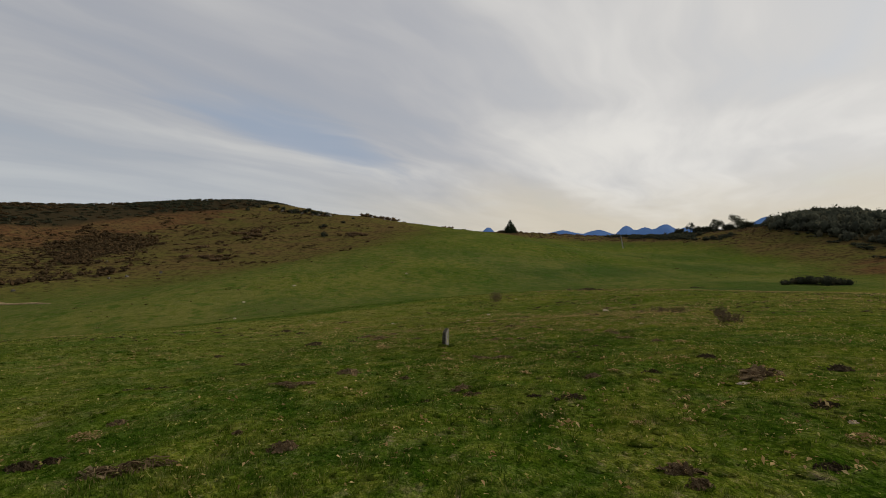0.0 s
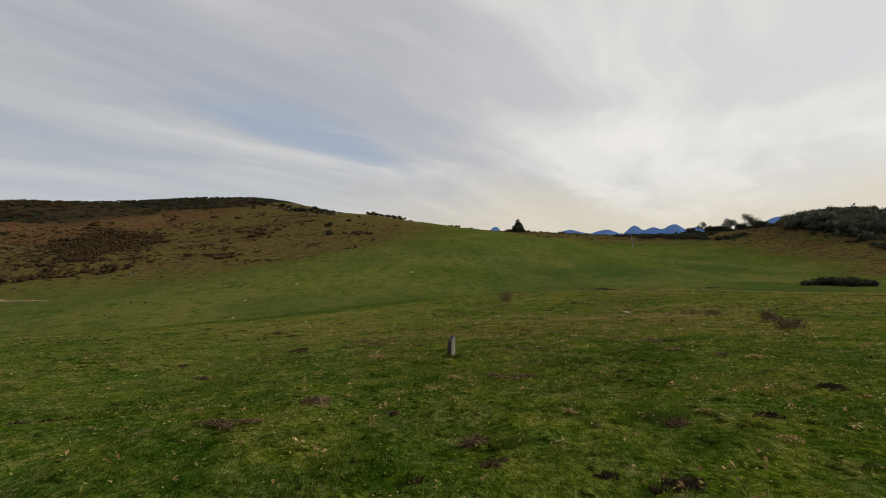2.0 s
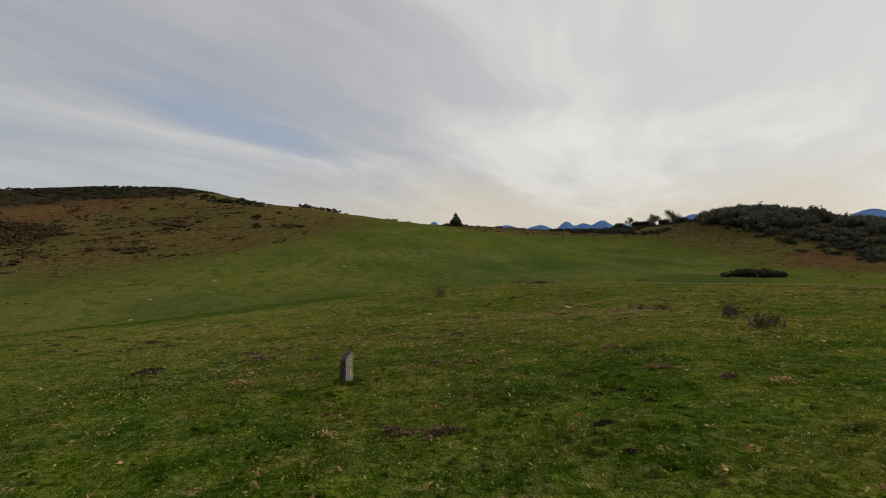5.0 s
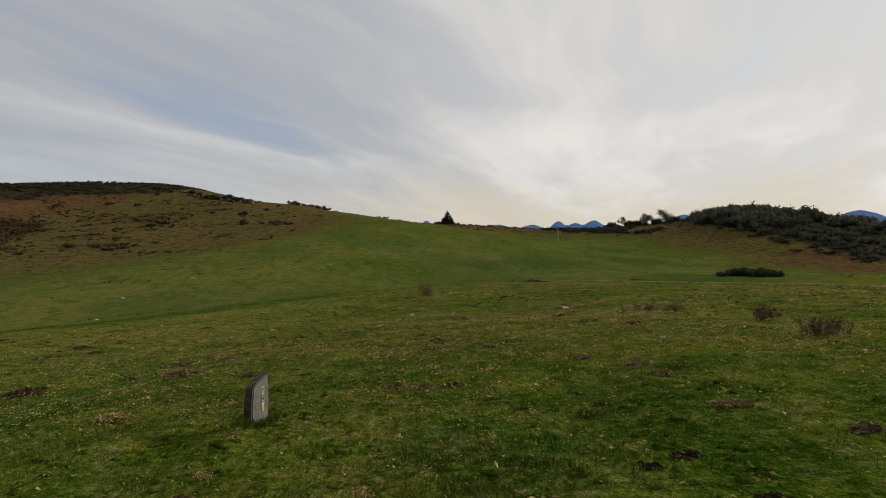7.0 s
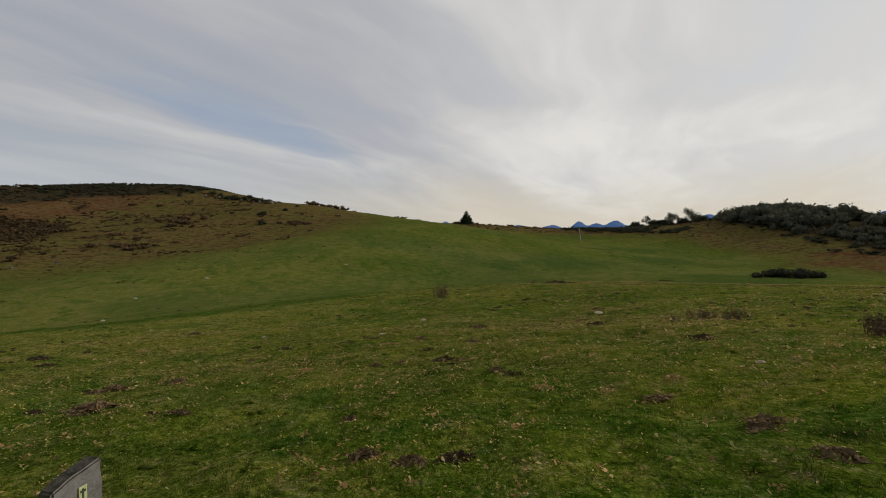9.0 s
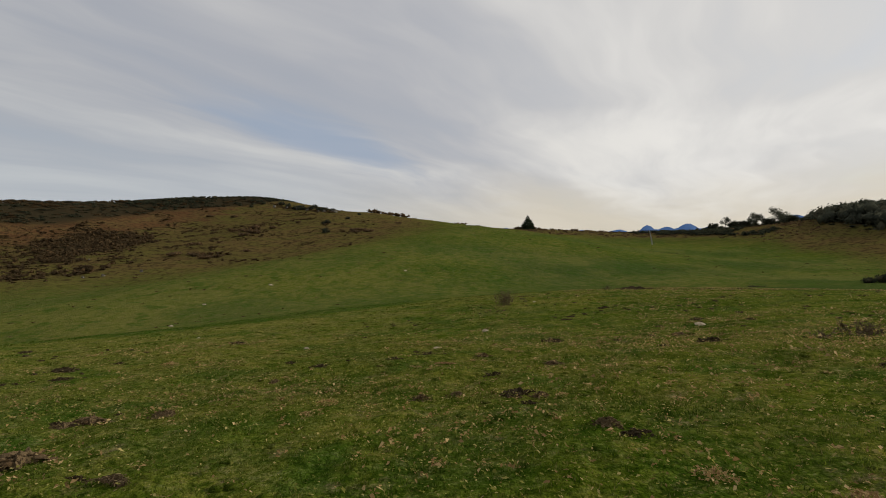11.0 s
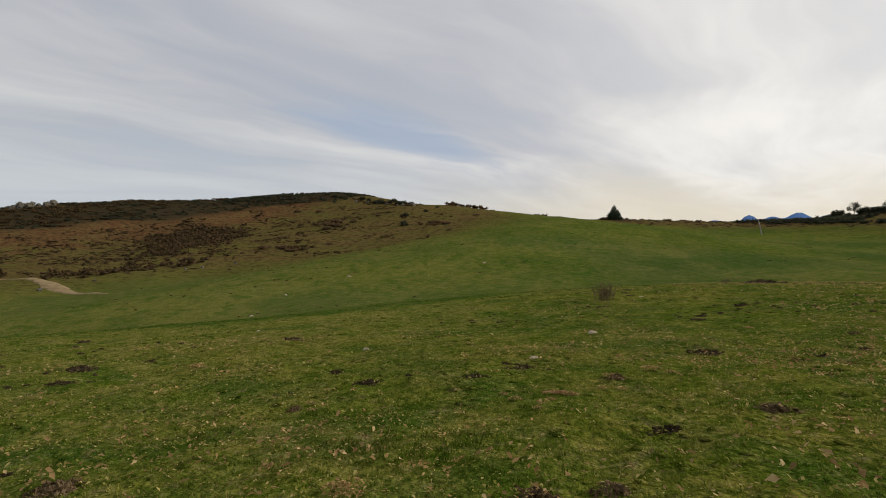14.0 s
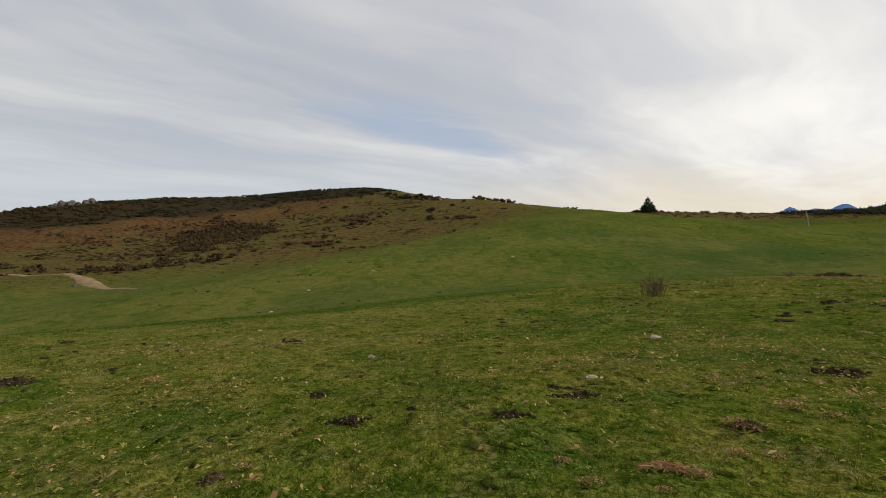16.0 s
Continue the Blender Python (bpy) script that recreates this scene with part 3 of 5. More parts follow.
def build_marker():
    thing = tagged(new("marker_stone"), "grey stone waymark slab with a small painted plaque", "waymark")
    # side outline: length along the slab, height; the top slopes and one corner is knocked off
    outline = ((-0.175, -0.2), (-0.19, 0.10), (-0.185, 0.33), (-0.15, 0.50), (-0.02, 0.545), (0.165, 0.585), (0.18, 0.40), (0.175, 0.0), (0.17, -0.2))
    bm = bmesh.new()
    faces = []
    for off in (-0.056, 0.056):
        faces.append([bm.verts.new((off, u, v)) for u, v in outline])
    n = len(outline)
    bm.faces.new(faces[0][::-1])
    bm.faces.new(faces[1])
    for i in range(n):
        bm.faces.new((faces[0][i], faces[0][(i + 1) % n], faces[1][(i + 1) % n], faces[1][i]))
    bmesh.ops.recalc_face_normals(bm, faces=bm.faces[:])
    bmesh.ops.bevel(bm, geom=bm.edges[:], offset=0.012, segments=2, affect="EDGES")
    bmesh.ops.triangulate(bm, faces=bm.faces[:])
    bmesh.ops.subdivide_edges(bm, edges=[e for e in bm.edges if e.calc_length() > 0.07], cuts=2)
    for v in bm.verts:
        v.co += 0.006 * noise.noise_vector(v.co * 14)
    bm.normal_update()
    slab = part("slab", bm, SLAB, thing, "weathered grey stone slab, its edges darkened by lichen and painted shade")
    slab.data.materials.append(LICHEN_SHADE)
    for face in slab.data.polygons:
        # the broken edges are blackened by lichen and painted shade, the dressed faces are not
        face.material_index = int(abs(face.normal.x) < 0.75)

    def panel(name, u0, u1, v0, v1, out, mat, parent, label=""):
        bm = bmesh.new()
        bmesh.ops.create_cube(bm, size=1.0, matrix=Matrix.Translation((0.056 + out, (u0 + u1) / 2, (v0 + v1) / 2)) @ Matrix.Diagonal((0.006, u1 - u0, v1 - v0, 1)))
        bmesh.ops.bevel(bm, geom=bm.edges[:], offset=0.0012, segments=1, affect="EDGES")
        return part(name, bm, mat, parent, label)

    pale, yellow, dark, white = (plain("plaque_pale", (0.42, 0.45, 0.22)), plain("plaque_yellow", (0.50, 0.38, 0.05)),
                                 plain("plaque_ink", (0.06, 0.07, 0.05)), plain("plaque_white", (0.55, 0.54, 0.50)))
    plaque = panel("plaque", 0.005, 0.060, 0.15, 0.455, 0.006, pale, thing, "narrow pale green plaque with dark marks")
    for u0, u1, v0, v1 in ((0.014, 0.050, 0.415, 0.43), (0.026, 0.038, 0.375, 0.44), (0.014, 0.050, 0.335, 0.35), (0.018, 0.046, 0.285, 0.325), (0.014, 0.050, 0.262, 0.274)):
        panel("bar", u0, u1, v0, v1, 0.0095, dark, plaque)
    panel("bar", 0.010, 0.055, 0.225, 0.245, 0.0095, white, plaque)
    panel("bar", 0.010, 0.055, 0.16, 0.215, 0.0095, yellow, plaque)
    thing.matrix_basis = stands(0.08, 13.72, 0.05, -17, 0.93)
    return thing


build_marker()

# ---- soil, stones and clods on the turf ----
rng = np.random.default_rng(7)


def build_molehill(kind, tall, loose, slabs=0):
    """A ragged heap of crumbled soil, one metre wide: an uneven mound under lumps of all sizes."""
    rings, around = 9, 26
    deep = (0.62, 0.75, 0.5, 0.85, 0.56, 0.7)[kind % 6]
    bm = bmesh.new()
    rows = []
    for i in range(rings + 1):
        row = []
        for j in range(around):
            a = 2 * math.pi * j / around
            c, s_ = math.cos(a), math.sin(a)
            ragged = 0.78 + 0.55 * noise.noise((c * 1.6 + kind * 7, s_ * 1.6, 0.5)) + 0.30 * noise.noise((c * 5, s_ * 5, kind * 3.0))
            r = (0.03 + 0.97 * i / rings)
            x, y = 0.5 * r * ragged * c, 0.5 * deep * r * ragged * s_
            rough = 0.55 * noise.noise((x * 9, y * 9, kind * 2.3)) + 0.40 * noise.noise((x * 22, y * 22, kind)) + 0.22 * noise.noise((x * 50, y * 50, kind))
            z = tall * (0.95 * (1 - r * r) - 0.16 + rough * 1.25) if i < rings else -0.10
            row.append(bm.verts.new((x, y, z)))
        rows.append(row)
    bm.faces.new(rows[0])
    for p, q in zip(rows, rows[1:]):
        for j in range(around):
            bm.faces.new((p[j], q[j], q[(j + 1) % around], p[(j + 1) % around]))
    mound = bpy.data.meshes.new("mound")
    bm.to_mesh(mound)
    bm.clear()
    for k in range(loose + slabs):
        a, r = rng.random() * 6.28, 1.2 * rng.random() ** 0.55
        s_ = 0.016 + 0.062 * rng.random() ** 1.8
        if k < loose:
            crumb = lump_bmesh(rng, s_ * 1.3, s_, s_ * 0.8, rough=0.35, rings=3, around=6)
        else:
            crumb = lump_bmesh(rng, 0.10 + 0.07 * rng.random(), 0.03 + 0.02 * rng.random(), 0.012, rough=0.35, rings=3, around=7)
        bmesh.ops.rotate(crumb, verts=crumb.verts[:], matrix=Matrix.Rotation(rng.normal() * 0.5, 3, "X") @ Matrix.Rotation(rng.random() * 6.28, 3, "Z"))
        z = tall * 0.8 * (1 - r * r) if r < 1 else 0.012
        bmesh.ops.translate(crumb, verts=crumb.verts[:], vec=(0.5 * r * math.cos(a), 0.5 * deep * r * math.sin(a), z))
        mesh = bpy.data.meshes.new("crumb")
        crumb.to_mesh(mesh)
        crumb.free()
        bm.from_mesh(mesh)
        bpy.data.meshes.remove(mesh)
    crumbs = bpy.data.meshes.new("loose_soil")
    bm.to_mesh(crumbs)
    bm.free()
    return mound, crumbs


def lay(name, shapes, mat, spots, label, category, group, sink=0.01, tall=0.6):
    """Copies of a few shapes at (x, y, width); wide ones are lower for their width. A shape is one mesh, or several that become parts."""
    for i, (x, y, wide) in enumerate(spots):
        shape = shapes[i % len(shapes)]
        up_ = wide * (tall + (1 - tall) * min(1.0, 0.2 / wide))
        whole = isinstance(shape, bpy.types.Mesh)
        ob = tagged(new(name, shape if whole else None), label, category, group)
        ob.matrix_basis = stands(x, y, sink, float(rng.uniform(-25, 25)) + 180 * (i % 2)) @ Matrix.Diagonal((wide, wide, up_, 1))
        for mesh in ((shape,) if whole else shape):
            if not mesh.materials:
                mesh.materials.append(mat)
            if not whole:
                piece = new(mesh.name.split(".")[0], mesh)
                piece.parent = ob
                if mesh.name.startswith(("loose_soil", "leaf_litter", "straw")):
                    tagged(piece, kind="stuff")


HEAPS = [build_molehill(k, 0.18, 46) for k in range(6)]
NEAR_HEAPS = (
    (2.74, 3.21, 0.25), (-3.72, 4.05, 0.29), (-3.58, 4.18, 0.32), (3.88, 4.63, 0.3), (1.47, 5.27, 0.35), (1.1, 5.5, 0.17),
    (-0.16, 5.58, 0.17), (5.61, 6.54, 0.48), (3.13, 6.91, 0.29), (4.46, 7.8, 0.31), (2.7, 9.19, 0.12), (2.84, 9.92, 0.23),
    (3.64, 10.49, 0.22), (3.37, 11.21, 0.22), (3.75, 11.36, 0.3), (-5.56, 12.71, 0.54), (5.11, 13.06, 0.16), (0.82, 14.11, 0.11),
    (2.54, 14.68, 0.41), (-7.32, 15.04, 0.34), (9.35, 15.29, 0.26), (-4.82, 17.37, 0.6), (-1.36, 17.46, 0.19), (3.74, 17.69, 0.3),
    (-3.6, 18.47, 0.4), (2.96, 19.22, 0.21),)
FAR_HEAPS = (
    (2.93, 19.78, 0.5), (8.5, 20.19, 0.66), (2.7, 21.45, 0.38), (-1.1, 23.87, 0.44), (6.72, 24.01, 0.24), (-7.4, 24.07, 0.43),
    (0.59, 24.15, 0.37), (-0.56, 24.29, 0.15), (8.28, 25.04, 0.76), (1.72, 25.08, 0.15), (0.99, 25.24, 0.21), (-2.31, 25.32, 0.33),
    (1.32, 25.39, 0.5), (-8.63, 25.48, 0.64), (6.46, 26.31, 0.36), (-8.22, 27.06, 0.3), (4.9, 27.17, 0.64), (-9.29, 29.81, 0.26),
    (9.39, 30.54, 0.42), (12.7, 30.69, 0.36), (-1.5, 30.77, 0.29), (-15.06, 31.06, 0.64), (-6.53, 31.16, 0.78), (11.34, 31.75, 0.6),
    (16.56, 33.26, 0.43), (7.19, 34.95, 0.45), (9.51, 37.59, 0.8), (16.72, 39.78, 0.45),)
for spots in (NEAR_HEAPS, FAR_HEAPS):
    lay("molehill", HEAPS, SOIL, spots, "dark crumbly heap of bare soil on short grass", "molehill", "soil heaps on the pasture", 0.006)
# soil thrown up in a row along a mole's run
for x, y, wide, across in ((-5.46, 8.77, 0.91, 0.16), (-8.37, 23.72, 0.97, 0.1), (-3.3, 19.9, 0.8, 0.1), (1.2, 25.9, 0.7, 0.1)):
    lay("molehill", HEAPS, SOIL, [(x + (k - 1.5) * wide * 0.27, y + (k - 1.5) * across + 0.05 * (k % 2), wide * (0.34, 0.26, 0.22, 0.17)[k]) for k in range(4)],
        "dark heap in a row of thrown-up soil", "molehill", "soil heaps on the pasture", 0.006)
lay("molehill", HEAPS[1:2], SOIL, ((16.4, 52.0, 2.3), (17.9, 52.6, 1.0)), "broad dark spread of bare soil on the brow", "molehill", "soil heaps on the pasture", 0.02, 0.5)
CLODS = [build_molehill(k, 0.24, 34, 22) for k in range(4)]
BROWN_HEAPS = (
    (0.29, 6.65, 0.30), (0.45, 5.98, 0.14), (0.34, 5.80, 0.22),     (1.67, 2.98, 0.18), (1.68, 3.2, 0.29), (-1.4, 4.1, 0.29), (-2.11, 4.74, 0.17), (-4, 5.69, 0.27), (4.3, 6.26, 0.67), (2.21, 6.79, 0.28),
    (-0.65, 7.94, 0.24), (-1.74, 8.57, 0.42), (5.24, 11.33, 0.3), (0.01, 11.85, 0.17), (3.88, 13.01, 0.18), (5.11, 13.8, 0.35),
    (5.3, 14.65, 0.48), (2.12, 14.67, 0.34), (1.71, 14.93, 0.36), (1.45, 16.38, 0.2), (-2.36, 17.91, 0.7), (3.56, 18.01, 0.29),
    (3.19, 19.64, 0.31), (-3.42, 19.65, 0.38), (-3.14, 19.76, 0.49), (-2.1, 19.83, 0.4), (1.54, 20.09, 0.35), (2.05, 20.25, 0.3),
    (3.86, 22.08, 0.36), (-1.59, 22.5, 0.22), (2.63, 24.04, 0.34), (8.7, 27.6, 0.4),)
lay("turf_clod", CLODS, EARTH, BROWN_HEAPS, "brown clod of dry soil and dead turf", "clod", "brown clods on the pasture", 0.004)


def build_straw_mat(kind, strips):
    """A mat of dead grass and brown bracken stalks, one metre wide: bent strips lying over one another."""
    verts, faces = [], []
    for _ in range(strips):
        a, r = rng.random() * 6.283, 0.5 * rng.random() ** 0.6
        at = np.array((r * math.cos(a), 0.34 * r * math.sin(a) + 0.10 * math.sin(5 * r * math.cos(a) + kind), 0.015 + 0.09 * rng.random() * (1 - r)))
        t = rng.normal(0.15 if kind % 2 else -0.3, 0.7)
        long, wide = 0.04 + 0.09 * rng.random(), 0.005 + 0.010 * rng.random()
        u, v = np.array((math.cos(t), math.sin(t), 0.0)), np.array((-math.sin(t), math.cos(t), rng.normal() * 0.6)) * wide
        bend, base = rng.normal() * 0.05, len(verts)
        for k in range(4):
            f = k / 3 - 0.5
            p = at + u * long * 2 * f + np.array((0, 0, 0.035 * (1 - 4 * f * f) + rng.normal() * 0.006)) + np.array((-u[1], u[0], 0)) * bend * (4 * f * f)
            verts += [tuple(p - v), tuple(p + v)]
        faces += [(base + 2 * k, base + 2 * k + 2, base + 2 * k + 3, base + 2 * k + 1) for k in range(3)]
    mesh = bpy.data.meshes.new("straw")
    mesh.from_pydata(verts, [], faces)
    return (mesh,)


lay("straw_mat", [build_straw_mat(k, 170) for k in range(3)], STRAW, (
    (-2.58, 3.77, 0.69), (0.29, 6.6, 0.26), (-2.6, 7.57, 0.51), (-2.3, 7.69, 0.38), (1.34, 10.43, 0.53), (0.92, 10.69, 0.49),
    (4.81, 12.22, 0.43), (4.97, 15.87, 0.43), (-0.97, 17.36, 0.4),),
    "matted heap of dry brown grass and stalks", "dead grass", "mats of dead grass on the pasture", -0.008, 0.9)


lay("straw_mat", [build_straw_mat(1, 170)], RED_STRAW, ((1.80, 22.84, 0.42),), "flat patch of reddish dead grass on bare soil", "dead grass", "mats of dead grass on the pasture", -0.004, 0.12)


def build_flecks(count):
    """Small clods kicked up all over the brow, larger heaps farther off."""
    x, y = scatter(count, -30, 52, 20, 70, lambda x, y: (side_of(BROW, x, y) < -5) * band(np.hypot(x - 1.3, y - 19.5), 7, 14)
                   * np.clip(0.42 + 1.5 * value_noise(x / 6, y / 4, 61), 0.03, 1))
    vs, fs, base = [], [], 0
    for a, b in zip(x, y):
        s = rng.uniform(0.022, 0.055) * (1 + 0.02 * math.hypot(a, b - 20)) * (2.4 if rng.random() < 0.07 else 1)
        v, f = lumpy(rng, s * rng.uniform(1.2, 1.9), s, min(s * 0.6, 0.045), 0.55, 3, 9, s * 0.1)
        turn = rng.normal(0, 0.35)
        v = np.array(v) @ np.array([[math.cos(turn), math.sin(turn), 0], [-math.sin(turn), math.cos(turn), 0], [0, 0, 1]])
        vs.append(v + (a, b, float(height(a, b))))
        f = [q for g in f for q in ((g[0], g[1], g[2]), (g[0], g[2], g[3])) if len(set(q)) == 3]
        fs.append(np.array(f) + base)
        base += len(v)
    return tagged(link_mesh("soil_clods", np.concatenate(vs), np.concatenate(fs), SOIL), "small dark clods of soil scattered over the brow", "soil", "", "stuff")


def leaf_shapes(at, along, size, curl):
    """Dry leaves as two halves folded along the midrib, with the tips turned up."""
    n = len(at)
    u = np.stack([np.cos(along), np.sin(along), rng.normal(0, 0.26, n)], -1) * size[:, None]
    v = np.stack([-np.sin(along), np.cos(along), rng.normal(0, 0.48, n)], -1) * (size * (0.36 + 0.28 * rng.random(n)))[:, None]
    up_ = np.zeros((n, 3))
    up_[:, 2] = size * curl
    verts = np.stack([at - u + up_, at - 0.15 * u - v + 0.9 * up_, at + u, at - 0.1 * u + v + 1.1 * up_], 1).reshape(-1, 3)
    k = np.arange(n)[:, None] * 4
    return verts, np.concatenate([k + [[0, 1, 2]], k + [[0, 2, 3]]])


def build_leaf_clump(count, reach):
    """A drift of curled dry leaves caught in the grass, one metre wide."""
    a, r = rng.uniform(0, 6.283, count), 0.5 * rng.random(count) ** 0.8
    at = np.stack([r * np.cos(a), 0.75 * r * np.sin(a), 0.05 + 0.16 * rng.random(count) * (1 - 1.6 * r)], -1)
    verts, faces = leaf_shapes(at, rng.uniform(0, 6.283, count), reach * (0.6 + 0.7 * rng.random(count)), 0.2 + 0.5 * rng.random(count))
    mesh = bpy.data.meshes.new("leaf_litter")
    mesh.from_pydata([tuple(v) for v in verts], [], [tuple(int(q) for q in f) for f in faces])
    return (mesh,)


LEAF_CLUMPS = [build_leaf_clump(110, 0.060), build_leaf_clump(140, 0.052), build_leaf_clump(90, 0.066), build_leaf_clump(160, 0.046)]
LEAF_SPOTS = (
    (3.28, 3.59, 0.25), (1.77, 4.2, 0.15), (2.27, 4.25, 0.12), (-3.8, 4.91, 0.36), (2.79, 6.16, 0.2), (2.64, 7.14, 0.2),
    (1.32, 7.36, 0.21), (4.1, 7.84, 0.19), (0.13, 10.87, 0.25), (5.6, 10.88, 0.38), (1.35, 11.39, 0.21), (0.05, 12.18, 0.18),
    (1.63, 13.99, 0.15), (-1.89, 14.62, 0.49), (4.54, 16.31, 0.3), (3.88, 16.7, 0.33), (5.69, 16.7, 0.3), (3.43, 19.45, 0.2),)
LEAF_SPOTS_AHEAD = (
    (0.06, 19.51, 0.22), (0.18, 20.07, 0.37), (-1.25, 22.32, 0.15), (-1.44, 22.65, 0.19), (1.94, 22.82, 0.20),
    (1.1, 23.08, 0.12), (3.53, 24.58, 0.22), (3.29, 24.84, 0.33), (-5.94, 25.93, 0.48), (2.58, 24.06, 0.30), (1.09, 23.07, 0.14), (1.69, 22.48, 0.12),
    (2.37, 23.36, 0.16), (2.62, 23.45, 0.18), (1.27, 22.58, 0.17), (1.54, 22.02, 0.14), (7.35, 31.58, 0.32),)
lay("leaf_clump", LEAF_CLUMPS, LITTER, LEAF_SPOTS + LEAF_SPOTS_AHEAD, "curled dry tan leaves caught in the grass", "leaves", "leaf clumps on the pasture", -0.012, 0.8)


def build_stone(size, flat):
    bm = lump_bmesh(rng, size, size * 0.7, size * flat, rough=0.30, rings=5, around=10, cut=size * 0.15)
    mesh = bpy.data.meshes.new("stone")
    bm.to_mesh(mesh)
    bm.free()
    return mesh


STONES = [build_stone(0.46, 0.5), build_stone(0.5, 0.42), build_stone(0.42, 0.6)]
lay("stone", STONES, STONE, (
    (3.58, 4.02, 0.12), (3.92, 6.01, 0.14), (7.41, 17.26, 0.17), (1.45, 26.37, 0.21), (8.79, 28, 0.18), (-3.13, 28.97, 0.24),
    (10.62, 30.2, 0.4),),
    "small pale limestone lying in the grass", "stone", "loose pale stones", 0.008, 1.0)
lay("stone", [build_stone(0.5, 0.62)], STONE, ((3.05, 30.97, 0.27),), "angular pale stone half sunk in the turf", "stone", "loose pale stones", 0.015, 1.0)
lay("stone", STONES, STONE, ((6.8, 43.0, 0.25), (-9.8, 34.0, 0.2), (-25.4, 56.4, 0.5), (-7.4, 93.3, 0.6), (-26.2, 81.6, 0.6), (-12.5, 60.5, 0.3), (-31.0, 72.0, 0.5)),
    "pale limestone lying on the green slope", "stone", "loose pale stones", 0.02, 1.0)
build_flecks(4200)

# ---- bare shrubs on the brow ----


def build_dry_shrub(reach, tall, stems, label, spot):
    """Many upright bare stems that fork from one base."""
    thing = tagged(new("dry_shrub"), label, "shrub", "bare shrubs on the pasture")
    bm = bmesh.new()
    for _ in range(stems):
        a, r = rng.random() * 6.28, rng.random() ** 0.7
        base = Vector((reach[0] * r * math.cos(a), reach[1] * r * math.sin(a), -0.05))
        h = tall * (0.5 + 0.55 * rng.random())
        lean = Vector((math.cos(a) * 0.25 * r + rng.normal() * 0.16, math.sin(a) * 0.25 * r + rng.normal() * 0.16, 1.0))
        mid, top = base + lean * h * 0.5, base + lean * h + Vector((rng.normal() * 0.06, rng.normal() * 0.06, 0))
        tube(bm, (base, mid, top), (0.010, 0.007, 0.0025), 4)
        for _ in range(5):
            k = 0.3 + 0.6 * rng.random()
            s = base.lerp(top, k)
            tube(bm, (s, s + Vector((rng.normal() * 0.10, rng.normal() * 0.10, 0.08 + 0.14 * rng.random())) * (h / 0.7)), (0.005, 0.002), 3)
        for _ in range(7):
            s = base.lerp(top, 0.3 + 0.7 * rng.random()) + Vector((rng.normal() * 0.04, rng.normal() * 0.04, 0))
            u, v = Vector(rng.normal(size=3)) * 0.022, Vector(rng.normal(size=3)) * 0.014
            bm.faces.new([bm.verts.new(s + u), bm.verts.new(s + v), bm.verts.new(s - u), bm.verts.new(s - v)])
    tagged(part("twig_mass", bm, TWIG, thing), kind="stuff")
    thing.matrix_basis = stands(*spot)
    return thing


build_dry_shrub((0.50, 0.36), 1.0, 44, "bare upright brown shrub on the brow of the pasture", (4.75, 41.6))
build_dry_shrub((0.42, 0.26), 0.42, 34, "low bare brown shrub with forking dry stems", (10.0, 16.1))
build_dry_shrub((0.27, 0.22), 0.45, 30, "low bare brown shrub with dense dry stems", (11.4, 19.05))
build_dry_shrub((0.42, 0.22), 0.38, 26, "thin row of bare brown stems in the grass", (11.6, 24.7))
build_dry_shrub((0.40, 0.22), 0.44, 26, "thin row of bare brown stems in the grass", (12.3, 24.1))
build_dry_shrub((0.16, 0.14), 0.32, 9, "small tuft of bare brown stems", (10.4, 24.4))
build_dry_shrub((0.30, 0.22), 0.50, 14, "sparse tuft of bare brown stems on the brow", (14.2, 52.3))

# ---- shrubs, scrub and woods on the hills ----


def shrub_mesh(name, seed, wide, tall, count, size, mat, lobes=5):
    r = np.random.default_rng(seed)
    c = np.stack([r.normal(0, wide * 0.28, lobes), r.normal(0, wide * 0.28, lobes), tall * (0.25 + 0.3 * r.random(lobes))], 1)
    rad = np.stack([wide * (0.25 + 0.15 * r.random(lobes)), wide * (0.25 + 0.15 * r.random(lobes)), tall * (0.3 + 0.25 * r.random(lobes))], 1)
    v1, f1 = leaf_cloud(r, c, rad, count, size, 0.55)
    base = len(v1)
    vs, fs = [v1], [f1]
    for k in range(lobes):
        lv, lf = core(r, *(rad[k] * 0.7))
        vs.append(np.array(lv) + c[k])
        fs.append(np.array(lf) + base)
        base += len(lv)
    return np.concatenate(vs), np.concatenate(fs)


def gather(name, shapes, spots, mat, label, category):
    """One object out of many copies of a few shapes: scrub that nobody could count."""
    vs, fs, base = [], [], 0
    for i, (x, y, s, squash) in enumerate(spots):
        v, f = shapes[i % len(shapes)]
        a = i * 2.399
        rot = np.array([[math.cos(a), -math.sin(a), 0], [math.sin(a), math.cos(a), 0], [0, 0, squash]])
        vs.append((v * s) @ rot.T + (x, y, float(height(x, y)) - 0.08 * s))
        fs.append(f + base)
        base += len(v)
    return tagged(link_mesh(name, np.concatenate(vs), np.concatenate(fs), mat), label, category, "", "stuff")


rng = np.random.default_rng(21)
gorse_shapes = [shrub_mesh("g", 30 + k, 3.2, 1.25, 56, 0.32, GORSE, 3) for k in range(5)]
heather_shapes = [shrub_mesh("h", 40 + k, 1.8, 0.50, 13, 0.30, HEATHER, 2) for k in range(5)]


